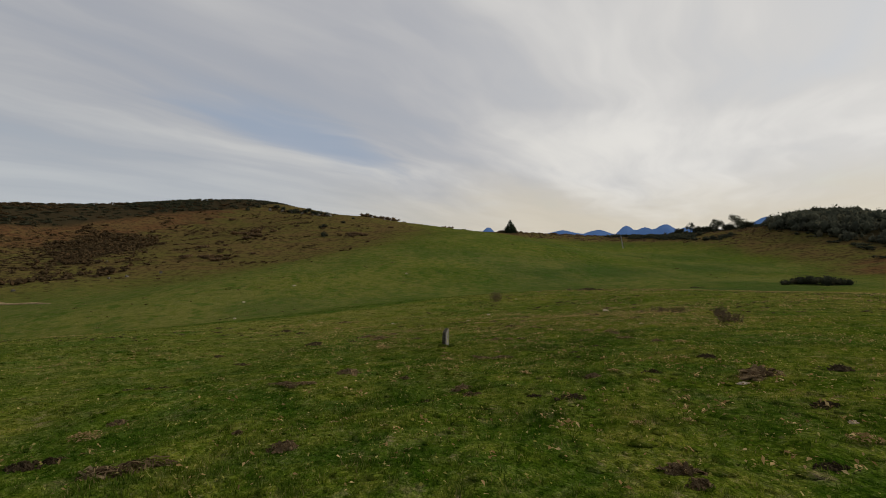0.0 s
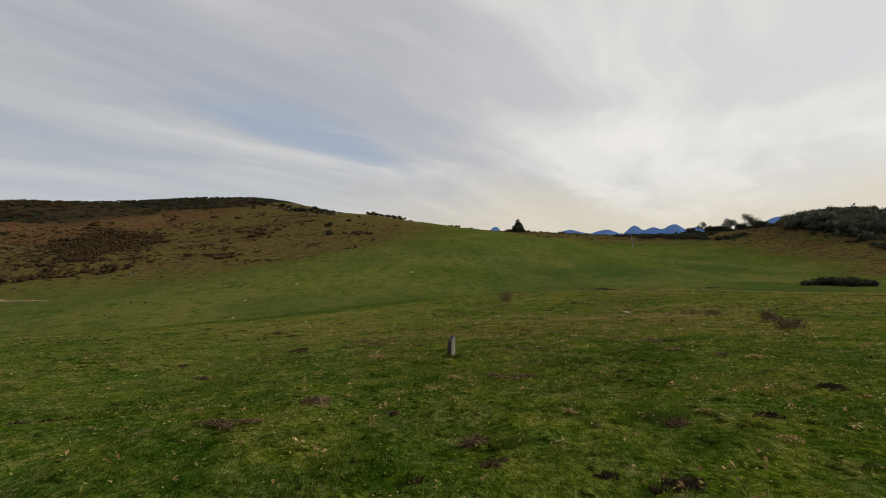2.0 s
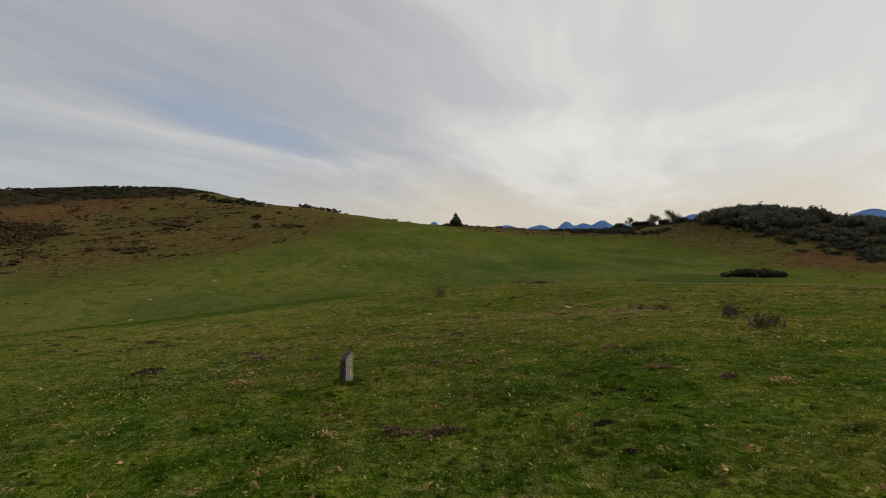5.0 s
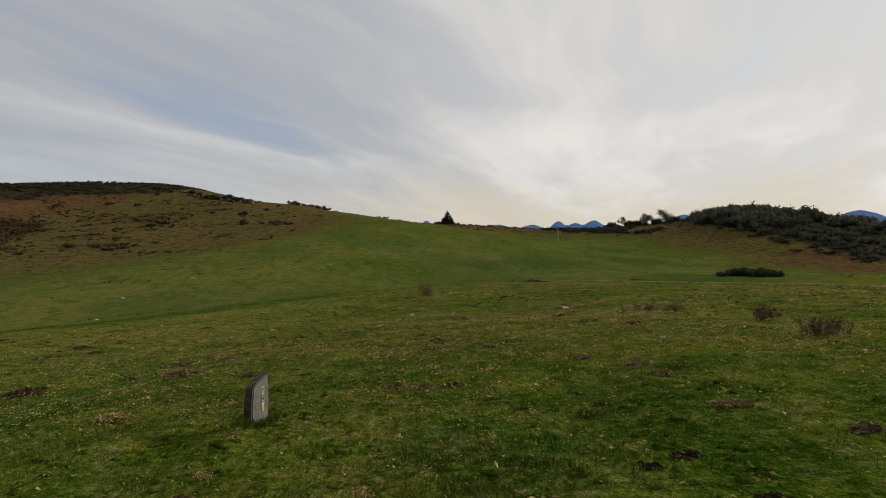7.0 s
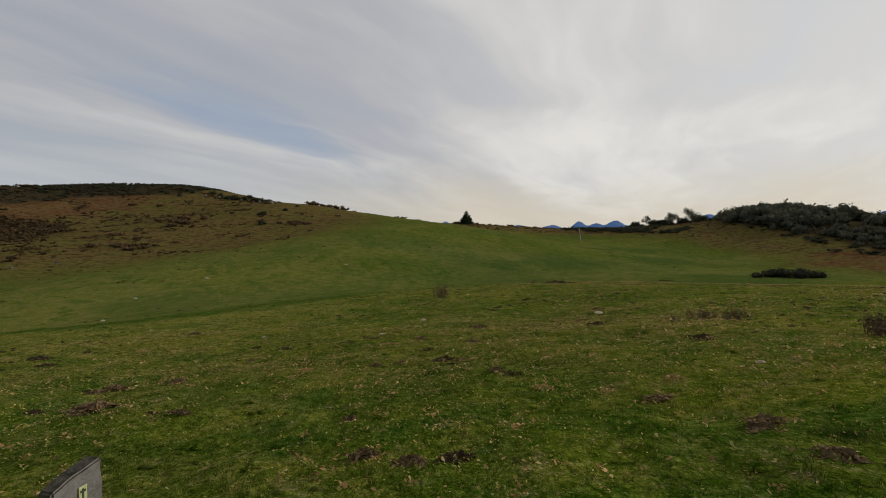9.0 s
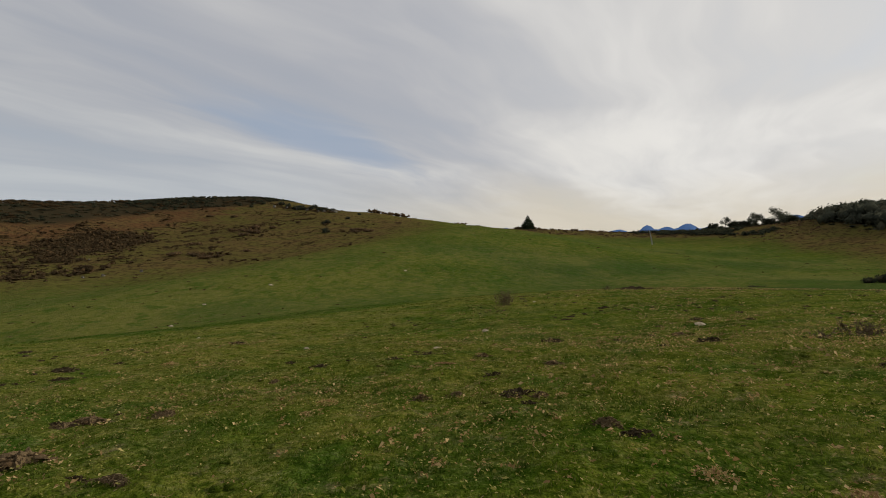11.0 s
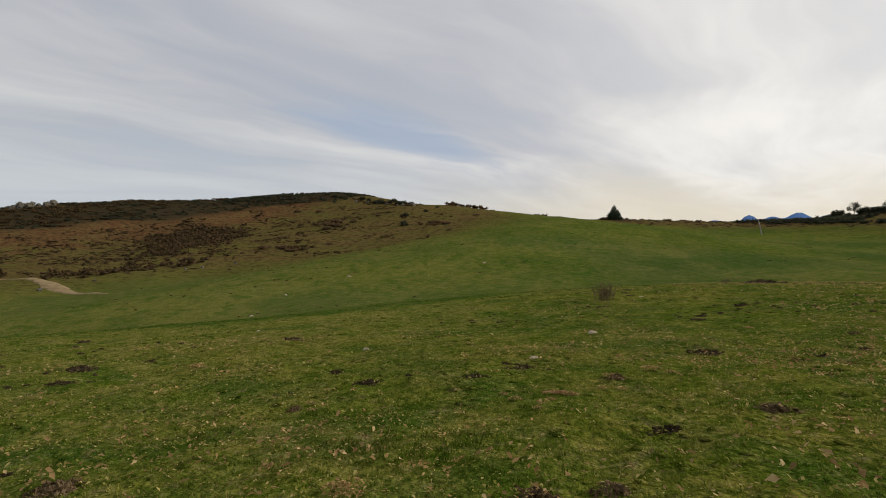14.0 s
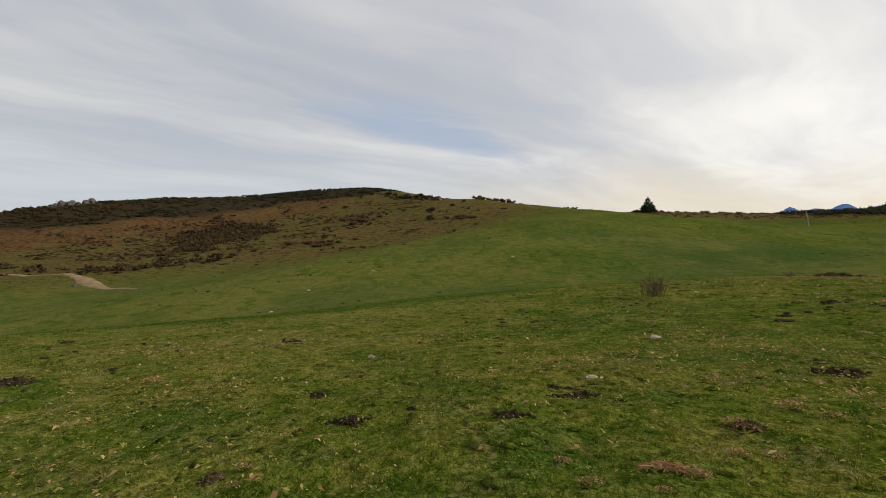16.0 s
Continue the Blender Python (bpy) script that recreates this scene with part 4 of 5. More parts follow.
# dark gorse and heather along the crest of the left-hand hill
x, y = scatter(11500, -260, -80, 100, 290, lambda x, y: (side_of(CREST_EDGE, x, y) > -4) * (side_of(CREST_EDGE, x, y) < 34)
               * np.clip(0.62 + 0.8 * value_noise(x / 14, y / 14, 9), 0.15, 1))
tall_ = [0.58 + 0.48 * float(band(value_noise(a / 22, b / 22, 23), -0.1, 0.3)) for a, b in zip(x, y)]
mixed = rng.random(len(x)) < 0.10 + 0.55 * band(x, -145, -170) + 0.3 * band(value_noise(x / 12, y / 12, 26), 0.05, 0.25)
crest = [(a, b, rng.uniform(0.45, 0.9), rng.uniform(0.8, 1.2) * t) for a, b, t in zip(x, y, tall_)]
gather("gorse_scrub", gorse_shapes, [q for q, m in zip(crest, mixed) if not m], GORSE, "dark dense gorse scrub along the hill crest", "scrub")
gather("heather_scrub", gorse_shapes, [q for q, m in zip(crest, mixed) if m], DARK_HEATHER, "dark brown heather scrub along the hill crest", "scrub")

# the scrub thins out along the skyline where the crest falls away
x, y = scatter(1500, -102, -46, 200, 242, lambda x, y: np.exp(-(side_of(((-100, 237), (-82, 229), (-68, 221.5), (-57, 213), (-50, 205)), x, y) / 2.2) ** 2) * np.clip(0.5 + 1.6 * value_noise(x / 5, y / 5, 29), 0, 1))
gather("crest_scrub", gorse_shapes, [(a, b, rng.uniform(0.3, 0.65), rng.uniform(0.6, 1.0)) for a, b in zip(x, y)], DARK_HEATHER, "dark heather along the falling crest", "scrub")

# heather: one dark bank, and clumps strewn over the bracken slope
x1, y1 = scatter(4200, -150, -85, 118, 186, lambda x, y: bank_at(x, y) * (0.85 + 0.8 * value_noise(x / 6, y / 6, 19)))
x2, y2 = scatter(20000, -200, -10, 100, 232, lambda x, y: band(side_of(BRACKEN_EDGE, x, y), -40, 14) ** 2 * (side_of(CREST_EDGE, x, y) < 2)
                 * np.clip(2.8 * value_noise(x / 11, y / 6, 5) + 1.3 * value_noise(x / 34, y / 20, 6) + 0.06 + 0.15 * rust_at(x, y) + 0.15 * band(x, -110, -150), 0.015, 0.8))
x3, y3 = scatter(1500, -150, -60, 94, 142, lambda x, y: np.exp(-(side_of(((-150, 103), (-114, 102.5), (-100, 104), (-95, 113), (-86, 120.5), (-74, 135), (-56, 140)), x, y) / 3.8) ** 2)
                 * np.clip(0.5 + 1.6 * value_noise(x / 8, y / 8, 24), 0, 1))
x4, y4 = scatter(5200, 30, 150, 165, 240, lambda x, y: np.clip(1.8 * (heath_at(x, y) - 0.42), 0, 1) * (0.6 + value_noise(x / 5, y / 5, 8)) * (1 - in_wood(x, y)))
gather("heather", heather_shapes, [(a, b, (0.22 + 0.85 * rng.random() ** 1.7) * (1 + 1.2 * k), rng.uniform(0.5, 1.1)) for a, b, k in zip(x2, y2, bank_at(x2, y2))], DARK_HEATHER,
       "dark brown heather and dead bracken on the slope", "heather")
gather("bracken", heather_shapes, [(a, b, rng.uniform(0.25, 0.9), rng.uniform(0.6, 1.2)) for a, b in zip(x4, y4)], HEATHER,
       "brown dead bracken and heather on the saddle", "heather")
x, y = (np.concatenate(v) for v in ((x1, x3), (y1, y3)))
gather("heather_bank", heather_shapes, [(a, b, rng.uniform(0.7, 1.9), rng.uniform(0.7, 1.3)) for a, b in zip(x, y)], DARK_HEATHER,
       "dark old heather in a bank and along the foot of the slope", "heather")
# low scrub along the saddle, round the feet of the small trees
x, y = scatter(3400, 78, 150, 180, 228, lambda x, y: np.exp(-(side_of(((82, 222), (98, 217), (112, 211.5), (121, 206.5), (131, 199.5), (142, 190)), x, y) / 4.5) ** 2) * np.clip(0.7 + value_noise(x / 5, y / 5, 27), 0, 1))
x5, y5 = scatter(3600, 84, 120, 172, 216, lambda x, y: np.exp(-(side_of(((90, 209), (98, 201), (104, 193), (109, 184)), x, y) / 4.5) ** 2) * np.clip(0.55 + 1.6 * value_noise(x / 6, y / 6, 28), 0, 1))
x, y = np.concatenate((x, x5)), np.concatenate((y, y5))
gather("saddle_scrub", gorse_shapes, [(a, b, rng.uniform(0.4, 0.95), rng.uniform(0.7, 1.4)) for a, b in zip(x, y)], GORSE,
       "dark low scrub round the small trees on the saddle", "scrub")
# single dark tufts, scattered up the green slopes
x, y = scatter(7000, -75, 112, 56, 216, lambda x, y: np.clip(0.14 + 0.75 * value_noise(x / 12, y / 12, 25), 0.04, 0.5) * (heath_at(x, y) < 0.5) * (side_of(BROW, x, y) > 5))
gather("rush_tufts", heather_shapes, [(a, b, rng.uniform(0.12, 0.40) * (1.6 if rng.random() < 0.05 else 1), rng.uniform(0.4, 0.8)) for a, b in zip(x, y)], DARK_HEATHER,
       "small dark tufts scattered over the green slope", "tufts")

# the far wood on the right-hand knoll, down to low scrub at its foot
wood_shapes = [shrub_mesh("w", 60 + k, 6.4, 5.0, 140, 0.34, OAK, 5) for k in range(4)]


def wood_keep(x, y):
    d = side_of(WOOD_EDGE, x, y)
    return (d > 2) * (d < 105) * in_wood(x, y) * (0.85 + 0.7 * value_noise(x / 16, y / 16, 15))


x, y = scatter(2700, 104, 290, 60, 290, wood_keep)
gather("woodland", wood_shapes, [(a, b, rng.uniform(0.75, 1.1) * (0.42 + 0.5 * float(band(height(a, b), -3, 11))) * (1 + 0.68 * math.exp(-((a - 138) ** 2 + (b - 166) ** 2) / 420)), rng.uniform(0.75, 1.05)) for a, b in zip(x, y)], OAK,
       "dark evergreen wood covering the knoll", "woodland")
x, y = scatter(5200, 104, 230, 60, 230, lambda x, y: in_wood(x, y) * np.exp(-((side_of(WOOD_EDGE, x, y) - 7) / 7) ** 2) * (0.55 + 1.1 * value_noise(x / 9, y / 9, 16)))
gather("low_scrub", gorse_shapes, [(a, b, rng.uniform(0.5, 1.1), rng.uniform(0.6, 1.0)) for a, b in zip(x, y)], GORSE,
       "dark low scrub at the foot of the wood", "scrub")


def build_shrub(label, spots, shape, mat, group, name="shrub"):
    first = None
    for x, y, s in spots:
        if first is None:
            first = tagged(link_mesh(name, *shape, mat), label, "shrub", group)
            first.matrix_basis = stands(x, y, 0.08, 0, s)
        else:
            ob = new(name, first.data)
            ob.matrix_basis = stands(x, y, 0.08, 57 * x, s)
            tagged(ob, label, "shrub", group)


build_shrub("dark rounded gorse bush alone on the green hillside", ((-41.9, 163.4, 1.15), (-45.0, 176.7, 0.9), (-46.2, 175.2, 0.6), (-39.6, 185.0, 0.7), (-38.0, 196.0, 0.6), (-69.9, 221.5, 1.6), (-66.0, 222.5, 1.3), (-73.5, 223.0, 1.2),
             (-83.0, 232.3, 1.2), (-54.1, 215.0, 1.1), (-57.5, 216.5, 1.4), (-61.5, 219.0, 1.2), (-91.5, 230.5, 1.0), (-66.8, 230.0, 1.2), (-78.5, 228.2, 1.3), (-94.5, 224.5, 0.9)),
            shrub_mesh("a", 71, 2.6, 1.5, 260, 0.2, GORSE), GORSE, "lone bushes on the hillside")
build_shrub("dark brown heather clump on the green hillside", ((-30.5, 166.4, 1.3), (-33.0, 166.0, 1.2), (-28.6, 165.2, 1.1), (-31.5, 163.0, 0.9), (-20.0, 178.0, 0.7), (-66.3, 134.5, 1.1), (-75.1, 136.9, 1.3), (-70.5, 137.2, 1.2), (-58.8, 142.5, 0.8), (-76.5, 147.8, 1.1), (-71.5, 151.9, 0.8),
             (-66.5, 163.6, 1.4), (-67.5, 159.8, 1.1), (-68.7, 172.1, 1.5), (-75.7, 170.2, 1.2), (-62.1, 171.0, 1.0), (-70.0, 166.5, 1.3), (-56.1, 179.4, 0.8), (-93.9, 208.3, 1.1), (-104.9, 207.9, 1.0), (-24.6, 153.6, 0.6)),
            shrub_mesh("b", 72, 2.6, 0.9, 260, 0.2, HEATHER), HEATHER, "heather clumps on the hillside")
build_shrub("dark bush on the skyline", ((-35.0, 213.0, 1.2), (-32.4, 213.6, 1.0), (-29.5, 214.0, 0.8), (-27.0, 213.5, 1.1), (-24.4, 214.0, 1.15), (-22.2, 214.2, 0.9), (-18.0, 214.2, 0.5),
                                         (0.5, 215.0, 0.6), (3.0, 214.6, 0.75), (9.5, 215.5, 0.5), (54.5, 228.0, 0.85), (44.0, 226.0, 0.45), (27.8, 222.0, 0.9), (36.4, 223.0, 0.9), (60.0, 228.0, 0.5), (66.0, 227.5, 0.6), (-197.0, 163.0, 1.4), (-199.0, 163.0, 1.1)),
            shrub_mesh("c", 73, 3.3, 1.5, 300, 0.18, HEATHER, 7), HEATHER, "bushes along the skyline")
build_shrub("dark spreading thicket in the hollow beyond the brow", ((61.0, 82.2, 0.5), (62.6, 81.6, 0.66), (64.4, 80.8, 0.8), (66.2, 80.0, 0.84), (67.8, 79.2, 0.66)),
            shrub_mesh("d", 74, 4.2, 2.5, 700, 0.17, GORSE, 8), GORSE, "thickets in the hollow", "thicket")
build_shrub("low brown bramble patch beyond the brow", ((45.5, 84.0, 0.35), (47.0, 83.2, 0.25)), shrub_mesh("e", 75, 3.6, 0.9, 420, 0.13, GORSE, 9), GORSE, "bramble on the brow")


def build_broadleaf(seed, x, y, tall, wide, clear, mat, label, leaves=420):
    """A tapered, forked trunk with a crown of leaf clumps."""
    r = np.random.default_rng(seed)
    thing = tagged(new("tree"), label, "tree", "small trees on the saddle")
    bm = bmesh.new()
    top = Vector((r.normal() * 0.2, r.normal() * 0.2, clear + 0.4 * (tall - clear)))
    tube(bm, ((0, 0, -0.2), (r.normal() * 0.05, r.normal() * 0.05, clear * 0.6), top), (0.16, 0.12, 0.06), 7)
    tips = []
    for k in range(7):
        a = k * 0.9 + r.random()
        end = Vector((math.cos(a) * wide * 0.36, math.sin(a) * wide * 0.36, clear + (tall - clear) * (0.08 + 0.70 * r.random())))
        s = Vector((0, 0, clear * (0.7 + 0.3 * r.random())))
        tube(bm, (s, s.lerp(end, 0.5) + Vector((0, 0, 0.15)), end), (0.07, 0.045, 0.02), 5)
        tips.append(end)
    part("trunk", bm, BARK, thing)
    centres = np.array([tuple(t) for t in tips] + [tuple(top)])
    radii = np.stack([wide * (0.22 + 0.10 * r.random(8)), wide * (0.22 + 0.10 * r.random(8)), (tall - clear) * (0.22 + 0.12 * r.random(8))], 1)
    if clear < 0.3:
        # a bush: one dome down to the ground, with the limbs' clumps breaking its outline
        centres = np.concatenate([centres * (0.7, 0.7, 0.75), [(0, 0, tall * 0.30)], [(wide * 0.12, 0, tall * 0.22)]])
        radii = np.concatenate([radii * 0.8, [(wide * 0.40, wide * 0.40, tall * 0.45)], [(wide * 0.45, wide * 0.40, tall * 0.32)]])
    crown = link_mesh("crown", *leaf_cloud(r, centres, radii, int(leaves * 3.2), 0.17, 0.1 if clear >= 0.3 else 0.35), mat, thing)
    thing.matrix_basis = stands(x, y)
    return thing


build_broadleaf(81, 109.0, 213.8, 3.8, 4.8, 0.1, GORSE, "dark round bush on the saddle", 900)
build_broadleaf(82, 112.9, 211.6, 5.2, 3.4, 2.0, OAK, "small thin-stemmed tree with an open crown", 260)
build_broadleaf(83, 115.7, 210.2, 4.0, 5.8, 0.1, GORSE, "dark broad bush on the saddle", 1100)
build_broadleaf(84, 118.6, 208.5, 3.6, 5.0, 0.1, GORSE, "dark low bush on the saddle", 900)
build_broadleaf(85, 121.8, 206.4, 5.6, 5.4, 0.8, OAK, "small wind-shaped tree with a ragged crown", 800)
build_broadleaf(86, 125.2, 204.2, 3.6, 5.4, 0.1, GORSE, "dark low bush beside the small trees", 900)
build_broadleaf(87, 128.6, 202.0, 7.2, 6.6, 0.7, OAK, "dark wind-shaped tree with a dense crown", 1500)
build_broadleaf(88, 131.5, 199.5, 3.6, 5.0, 0.1, GORSE, "dark low bush beside the small trees", 800)


def build_conifer(x, y, tall, wide):
    """A lone conifer: whorls of drooping boughs that shorten towards the tip."""
    r = np.random.default_rng(91)
    thing = tagged(new("conifer"), "lone dark conifer with a pointed uneven crown on the skyline", "tree")
    bm = bmesh.new()
    tube(bm, ((0, 0, -0.3), (0.05, 0, tall * 0.5), (0.1, 0.02, tall * 0.98)), (0.22, 0.13, 0.02), 7)
    part("trunk", bm, BARK, thing)
    at, radii = [], []
    for k in range(15):
        t = (k + 0.5) / 15
        z = tall * (0.05 + 0.93 * t)
        reach = wide * 0.5 * (1 - t) ** 0.8 * (0.8 + 0.4 * r.random()) + 0.12
        for j in range(max(3, int(8 * (1 - t)) + 2)):
            a = j * 6.283 / max(3, int(8 * (1 - t)) + 2) + k
            q = reach * (0.5 + 0.2 * r.random())
            at.append((q * math.cos(a), q * math.sin(a), z - 0.12 * q))
            radii.append((reach * 0.42, reach * 0.42, tall * 0.045))
    link_mesh("crown", *leaf_cloud(r, at, radii, 5200, 0.2, 0.1), PINE, thing)
    thing.matrix_basis = stands(x, y)


build_conifer(32.2, 222.0, 6.6, 7.4)

# ---- rocks on the crest ----


def build_rocks(spots, sizes, label, group):
    for i, (x, y) in enumerate(spots):
        s = sizes[i % len(sizes)]
        bm = lump_bmesh(rng, s * 1.0, s * 0.8, s * 1.15, rough=0.36, rings=4, around=7, cut=s * 0.4)
        mesh = bpy.data.meshes.new("rock")
        bm.to_mesh(mesh)
        bm.free()
        mesh.materials.append(GREY_ROCK)
        ob = tagged(new("rock", mesh), label, "rock", group)
        ob.matrix_basis = stands(x, y, 0.0, 40 * i)


build_rocks(((-50.3, 204.8), (-51.6, 206.0), (-56.5, 210.5), (-60.0, 214.0), (-66.5, 219.0), (-72.0, 222.0), (-77.5, 224.0), (-84.0, 225.5)), (1.3, 0.8, 0.9, 0.6, 0.8),
            "weathered grey boulder among scrub on the crest", "crest boulders")
OUTCROP = [(-191.5 + 0.605 * d + 0.797 * e, 161.5 + 0.797 * d - 0.605 * e) for d, e in zip(rng.uniform(-7.5, 7.5, 22), rng.uniform(-1.5, 1.5, 22))]
build_rocks(OUTCROP, (0.8, 1.3, 0.6, 1.0, 1.7, 0.7, 1.1), "jagged grey limestone rock of an outcrop on the far crest", "outcrop")
build_rocks(((-72.6, 119.2), (-81.3, 112.7), (-78.6, 115.0), (-95.0, 131.0), (-87.5, 118.5), (-91.0, 98.0), (-93.0, 88.5)), (0.42, 0.34, 0.5, 0.3),
            "pale limestone boulder at the foot of the slope", "slope boulders")

# ---- leaning pole, fence and track ----


def build_pole():
    thing = tagged(new("leaning_pole"), "tall pale wooden pole leaning on the saddle", "pole")
    bm = bmesh.new()
    tube(bm, ((0, 0, -0.4), (-0.45, 0, 2.4), (-0.95, 0.1, 5.0)), (0.17, 0.15, 0.12), 8)
    part("shaft", bm, POLE, thing)
    bm = bmesh.new()
    tube(bm, ((0.9, 0.2, -0.2), (0.35, 0.1, 1.2), (-0.3, 0, 2.2)), (0.06, 0.05, 0.05), 6)
    part("stay", bm, WOOD, thing)
    thing.matrix_basis = stands(71.0, 182.6)


build_pole()


def build_fence(spots):
    thing = tagged(new("fence"), "short run of grey wooden fence posts on the skyline", "fence")
    posts = [Vector((x, y, float(height(x, y)))) for x, y in spots]
    origin = posts[0].copy()
    for p in posts:
        bm = bmesh.new()
        q = p - origin
        tube(bm, (q - Vector((0, 0, 0.3)), q + Vector((rng.normal() * 0.06, 0, 1.35 + 0.25 * rng.random()))), (0.12, 0.10), 6)
        part("post", bm, WOOD, thing)
    for a, b in zip(posts, posts[1:]):
        for up_ in (0.55, 1.05):
            bm = bmesh.new()
            tube(bm, (a - origin + Vector((0, 0, up_)), b - origin + Vector((0, 0, up_))), (0.045, 0.045), 4)
            part("rail", bm, WOOD, thing)
    thing.matrix_basis = Matrix.Translation(origin)


build_fence(((81.6, 223.9), (82.6, 223.7), (83.7, 223.5), (84.7, 223.3), (85.7, 223.1)))


def build_track():
    """A sandy farm track that swings down off the slope."""
    line = [Vector(p) for p in ((-187, 94, 0), (-147, 97, 0), (-123, 97.6, 0), (-110, 98.0, 0), (-102, 95.8, 0), (-94, 92.0, 0), (-85, 87.6, 0), (-77, 84.0, 0), (-68, 80.5, 0))]
    pts = []
    for k in range(len(line) - 1):
        p0, p1, p2, p3 = line[max(k - 1, 0)], line[k], line[k + 1], line[min(k + 2, len(line) - 1)]
        for t in np.linspace(0, 1, 14, endpoint=False):
            pts.append(0.5 * (2 * p1 + (p2 - p0) * t + (2 * p0 - 5 * p1 + 4 * p2 - p3) * t * t + (3 * p1 - p0 - 3 * p2 + p3) * t ** 3))
    verts, faces = [], []
    n = len(pts)
    for i, p in enumerate(pts):
        d = (pts[min(i + 1, n - 1)] - pts[max(i - 1, 0)]).normalized()
        side = Vector((-d.y, d.x, 0))
        half = (0.6 + 1.35 * math.exp(-((i - n * 0.62) / (n * 0.17)) ** 2)) * min(1.0, (n - i) / 12)
        for j in range(7):
            s = (j / 3 - 1) * half * (1 + 0.4 * float(value_noise(np.float64(i * 0.45), np.float64(j * 9.0), 17)))
            q = p + side * s
            rim = -0.30 if j in (0, 6) else 0.15 - 0.06 * (j in (2, 4))
            verts.append((q.x, q.y, float(height(q.x, q.y)) + rim))
    for i in range(n - 1):
        for j in range(6):
            a = i * 7 + j
            faces.append((a, a + 1, a + 8, a + 7))
    tagged(link_mesh("road", verts, faces, DIRT, None, True), "sandy beige farm track across the slope", "track", "", "structure")


build_track()

# ---- grass and dry leaves ----
rng = np.random.default_rng(5)
WALK_LINE = ((0.0, -1.0), (0.3, 4.5), (1.8, 10.0), (2.2, 13.0), (1.3, 19.5))


def blades(name, count, x0, x1, y0, y1, near, far, tall, wide, label, per=4):
    """Rosettes of short grass between two distances from the way across the pasture; each rosette has its own tone."""
    x, y = rng.uniform(x0, x1, count), rng.uniform(y0, y1, count)
    d = np.abs(side_of(WALK_LINE, x, y))
    k = (d >= near) & (d < far) & (rng.random(count) < 0.75 + 0.9 * value_noise(x / 1.3, y / 1.3, 31))
    x, y = x[k], y[k]
    lush = band(value_noise(x / 2.3, y / 2.3, 33) + 0.5 * value_noise(x / 0.6, y / 0.6, 34), 0.16, 0.44)
    size = (0.55 + 0.9 * rng.random(len(x)) ** 1.5) * (1 + 0.9 * lush)
    tone = np.clip(rng.normal(0.5, 0.24, len(x)) - 0.25 * lush, 0, 1)
    x, y, lush, size, tone = (np.repeat(v, per) for v in (x, y, lush, size, tone))
    n = len(x)
    a, out = rng.uniform(0, 6.283, n), wide * 6 * size * np.sqrt(rng.random(n))
    x, y = x + np.cos(a) * out, y + np.sin(a) * out
    z = height(x, y) - 0.006
    h = tall * size * (0.6 + 0.6 * rng.random(n))
    lean = 0.15 + 0.5 * rng.random(n)
    bx, by = -np.sin(a) * wide, np.cos(a) * wide
    b = a + rng.normal(0, 0.7, n)
    tx, ty = np.cos(b) * h * lean, np.sin(b) * h * lean
    verts = np.stack([np.stack([x - bx, y - by, z], -1), np.stack([x + bx, y + by, z], -1), np.stack([x + tx, y + ty, z + h], -1)], 1).reshape(-1, 3)
    ob = tagged(link_mesh(name, verts, np.arange(n * 3).reshape(-1, 3), GRASS), label, "grass", "", "stuff")
    for key, values in (("sere", sere_at(x, y)), ("lush", lush_at(x, y)), ("deep", np.maximum(deep_at(x, y), 0.55 * lush)), ("tone", tone)):
        ob.data.attributes.new(key, "FLOAT", "POINT").data.foreach_set("value", np.repeat(values, 3).astype(np.float32))


blades("grass", 34000, -5, 8, 2, 27, 0, 4.5, 0.031, 0.0045, "short cropped green pasture grass", 9)
blades("grass", 60000, -10, 13, 1, 33, 0, 7.5, 0.029, 0.0060, "short cropped green pasture grass", 12)
blades("grass", 62000, -20, 24, 1, 42, 7.5, 17, 0.030, 0.0105, "short cropped green pasture grass", 7)
blades("grass", 54000, -44, 50, 1, 66, 17, 42, 0.045, 0.018, "short cropped green pasture grass", 5)


def tussocks(count, x0, x1, y0, y1, near, far, lo, hi, label):
    """Low rounded humps of turf, as cattle leave them."""
    x, y = scatter(count, x0, x1, y0, y1, lambda x, y: (np.abs(side_of(WALK_LINE, x, y)) >= near) * (np.abs(side_of(WALK_LINE, x, y)) < far) * (side_of(BROW, x, y) < 1)
                   * np.clip(0.5 + 1.4 * value_noise(x / 3, y / 3, 62), 0.05, 1))
    vs, fs, base = [], [], 0
    for a, b in zip(x, y):
        s = rng.uniform(lo, hi)
        v, f = lumpy(rng, s * rng.uniform(1.0, 1.7), s, s * rng.uniform(0.12, 0.28), 0.3, 2, 8, s * 0.1)
        vs.append(np.array(v) + (a, b, float(height(a, b))))
        f = [q for g in f for q in ((g[0], g[1], g[2]), (g[0], g[2], g[3])) if len(set(q)) == 3]
        fs.append(np.array(f) + base)
        base += len(v)
    ob = tagged(link_mesh("turf_humps", np.concatenate(vs), np.concatenate(fs), GROUND, None, True), label, "turf", "", "stuff")
    each = len(vs[0])
    for key, values in (("sere", sere_at(x, y)), ("lush", lush_at(x, y)), ("deep", deep_at(x, y))):
        ob.data.attributes.new(key, "FLOAT", "POINT").data.foreach_set("value", np.repeat(values, each).astype(np.float32))


tussocks(8500, -28, 44, 4, 66, 8, 46, 0.05, 0.17, "low humps of rough green turf")
tussocks(7500, -9, 12, 2, 31, 0, 8, 0.025, 0.085, "small knobbly humps of cropped turf")


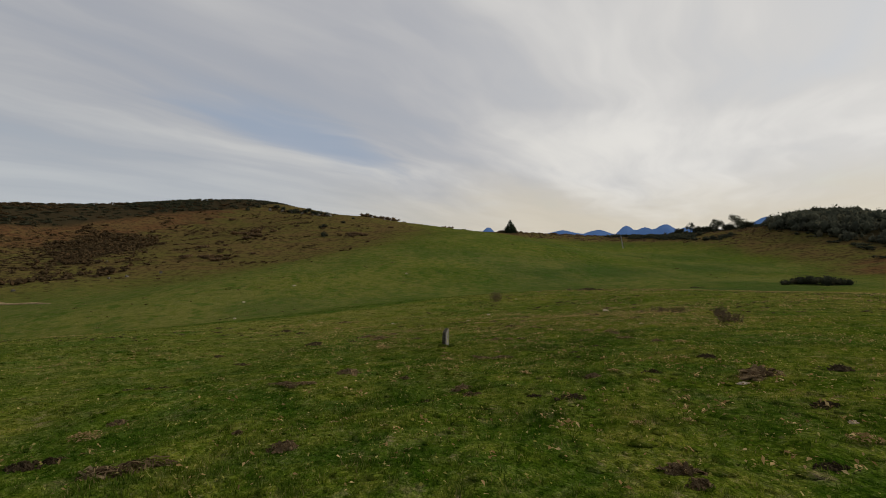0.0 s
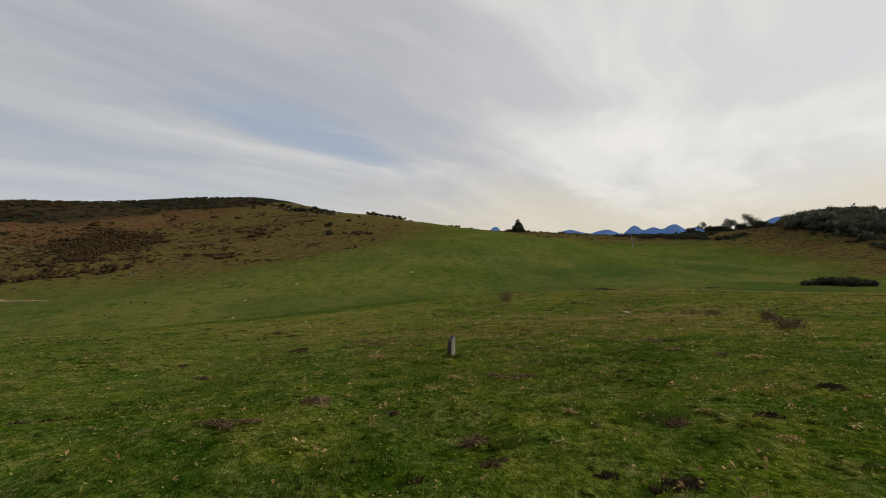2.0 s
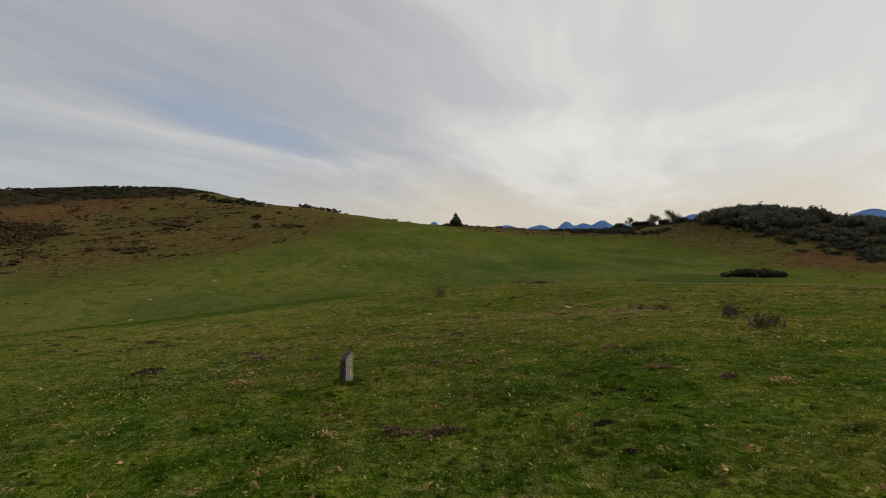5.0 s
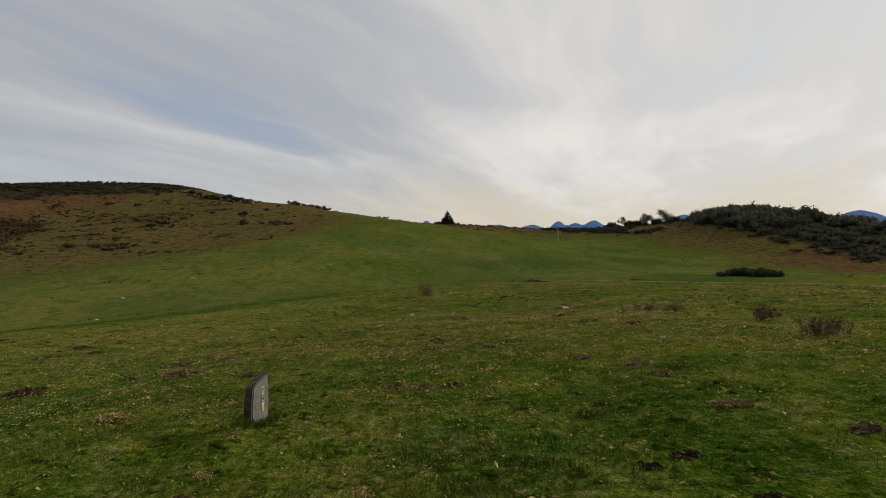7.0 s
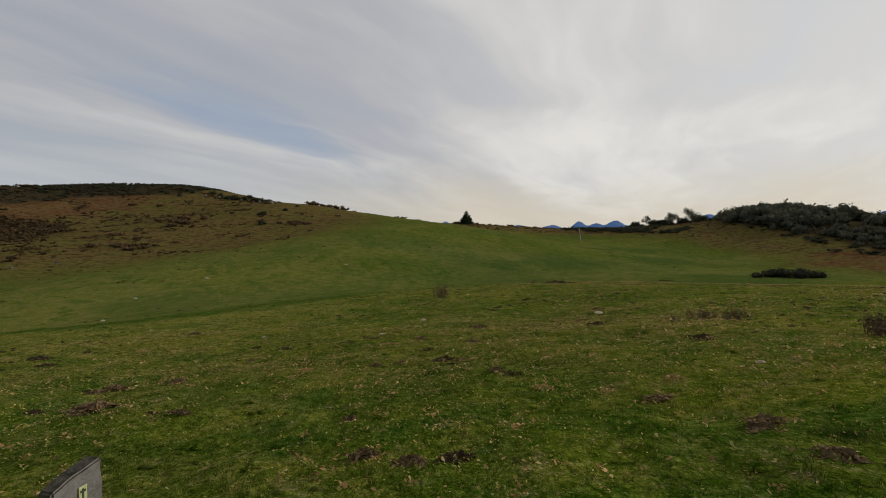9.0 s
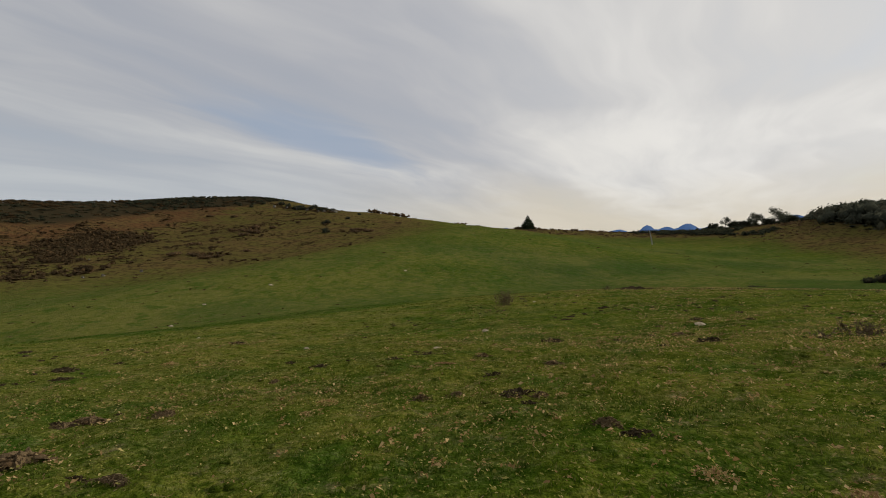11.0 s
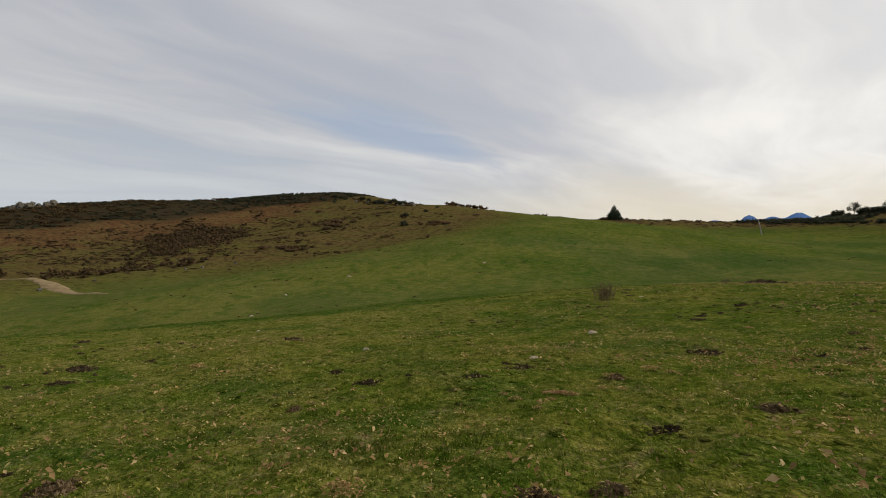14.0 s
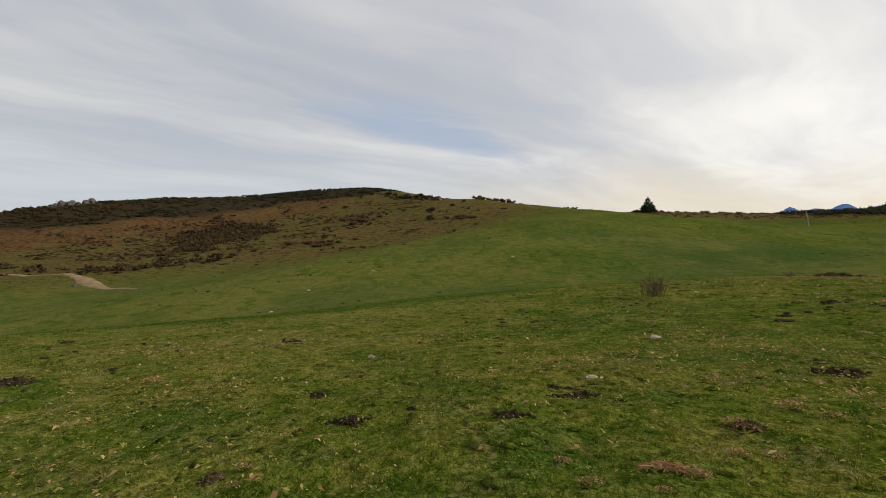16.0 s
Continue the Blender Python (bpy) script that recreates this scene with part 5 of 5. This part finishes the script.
TUFT_SPOTS = ((2.10, 7.02, 0.24), (0.58, 6.42, 0.17), (2.12, 11.20, 0.20), (1.25, 7.95, 0.15), (4.50, 9.00, 0.22), (3.6, 12.6, 0.20), (5.6, 14.2, 0.22))


def tuft_ring(cx, cy, rx, ry, count, tall, label, inner=0.85):
    """Ungrazed grass left standing round the foot of the marker and beside old heaps."""
    a, k = rng.uniform(0, 6.283, count), inner + (1.3 - inner) * rng.random(count)
    x, y = cx + rx * k * np.cos(a), cy + ry * k * np.sin(a)
    z, h = height(x, y) - 0.01, tall * (0.4 + 0.8 * rng.random(count))
    b, lean = rng.uniform(0, 6.283, count), 0.25 + 0.5 * rng.random(count)
    verts = np.stack([np.stack([x - 0.004, y - 0.002, z], -1), np.stack([x + 0.004, y + 0.002, z], -1),
                      np.stack([x + np.cos(b) * h * lean, y + np.sin(b) * h * lean, z + h], -1)], 1).reshape(-1, 3)
    ob = tagged(link_mesh("grass_tuft", verts, np.arange(count * 3).reshape(-1, 3), GRASS), label, "grass", "", "stuff")
    ob.data.attributes.new("deep", "FLOAT", "POINT").data.foreach_set("value", np.ones(count * 3, np.float32))
    ob.data.attributes.new("tone", "FLOAT", "POINT").data.foreach_set("value", np.full(count * 3, 0.35, np.float32))


tuft_ring(0.10, 13.72, 0.17, 0.24, 1300, 0.085, "longer dark grass round the marker stone")
for at_x, at_y, reach in TUFT_SPOTS:
    tuft_ring(at_x, at_y, reach, 0.7 * reach, int(4200 * reach), 0.055 + 0.05 * reach, "ungrazed tuft of longer dark green grass", 0.05)


def litter(count, x0, x1, y0, y1, size, each, loose, label, lift=0.025, mat=LITTER, spread=0.02):
    """Curled dry leaves and bits of dead turf, in small drifts."""
    x, y = rng.uniform(x0, x1, count), rng.uniform(y0, y1, count)
    drift = value_noise(x / 2.1, y / 2.1, 41) + 0.6 * value_noise(x / 6, y / 6, 42) + 0.30 * band(x, -3, 6)
    k = (rng.random(count) < (0.40 + 0.60 * band(y, 6, 17)) * np.clip(drift * 1.7 + spread, spread, 1)) & (side_of(BROW, x, y) < -4)
    x, y = x[k], y[k]
    many = rng.integers(1, each + 1, len(x))
    x, y = np.repeat(x, many), np.repeat(y, many)
    n = len(x)
    x, y = x + rng.normal(0, loose, n), y + rng.normal(0, loose, n)
    at = np.stack([x, y, height(x, y) + 0.032 + lift * rng.random(n)], -1)
    verts, faces = leaf_shapes(at, rng.uniform(0, 6.283, n), size * (0.45 + 0.9 * rng.random(n) ** 1.5), 0.2 + 0.5 * rng.random(n))
    tagged(link_mesh("dry_leaves", verts, faces, mat), label, "leaves", "", "stuff")


litter(9000, -12, 14, 1, 34, 0.012, 8, 0.05, "bits of dead grass strewn over the turf")
litter(58000, -9, 11, 1, 31, 0.0160, 3, 0.10, "small yellowed leaves in the cropped turf", 0.014, YELLOWED, 0.42)
litter(34000, -30, 36, 16, 60, 0.026, 3, 0.12, "small yellowed leaves in the cropped turf", 0.015, YELLOWED, 0.40)
litter(15000, -12, 14, 1, 34, 0.020, 3, 0.08, "curled dry brown leaves strewn over the grass", 0.035, LITTER, 0.12)
litter(26000, -34, 42, 20, 64, 0.034, 4, 0.10, "curled dry brown leaves strewn over the grass", 0.045)
litter(5400, -11, 13, 1, 32, 0.024, 12, 0.036, "small clumps of curled tan leaves in the grass", 0.055, LITTER, 0.10)
litter(6500, -30, 40, 24, 62, 0.038, 9, 0.06, "small clumps of curled tan leaves in the grass", 0.06)
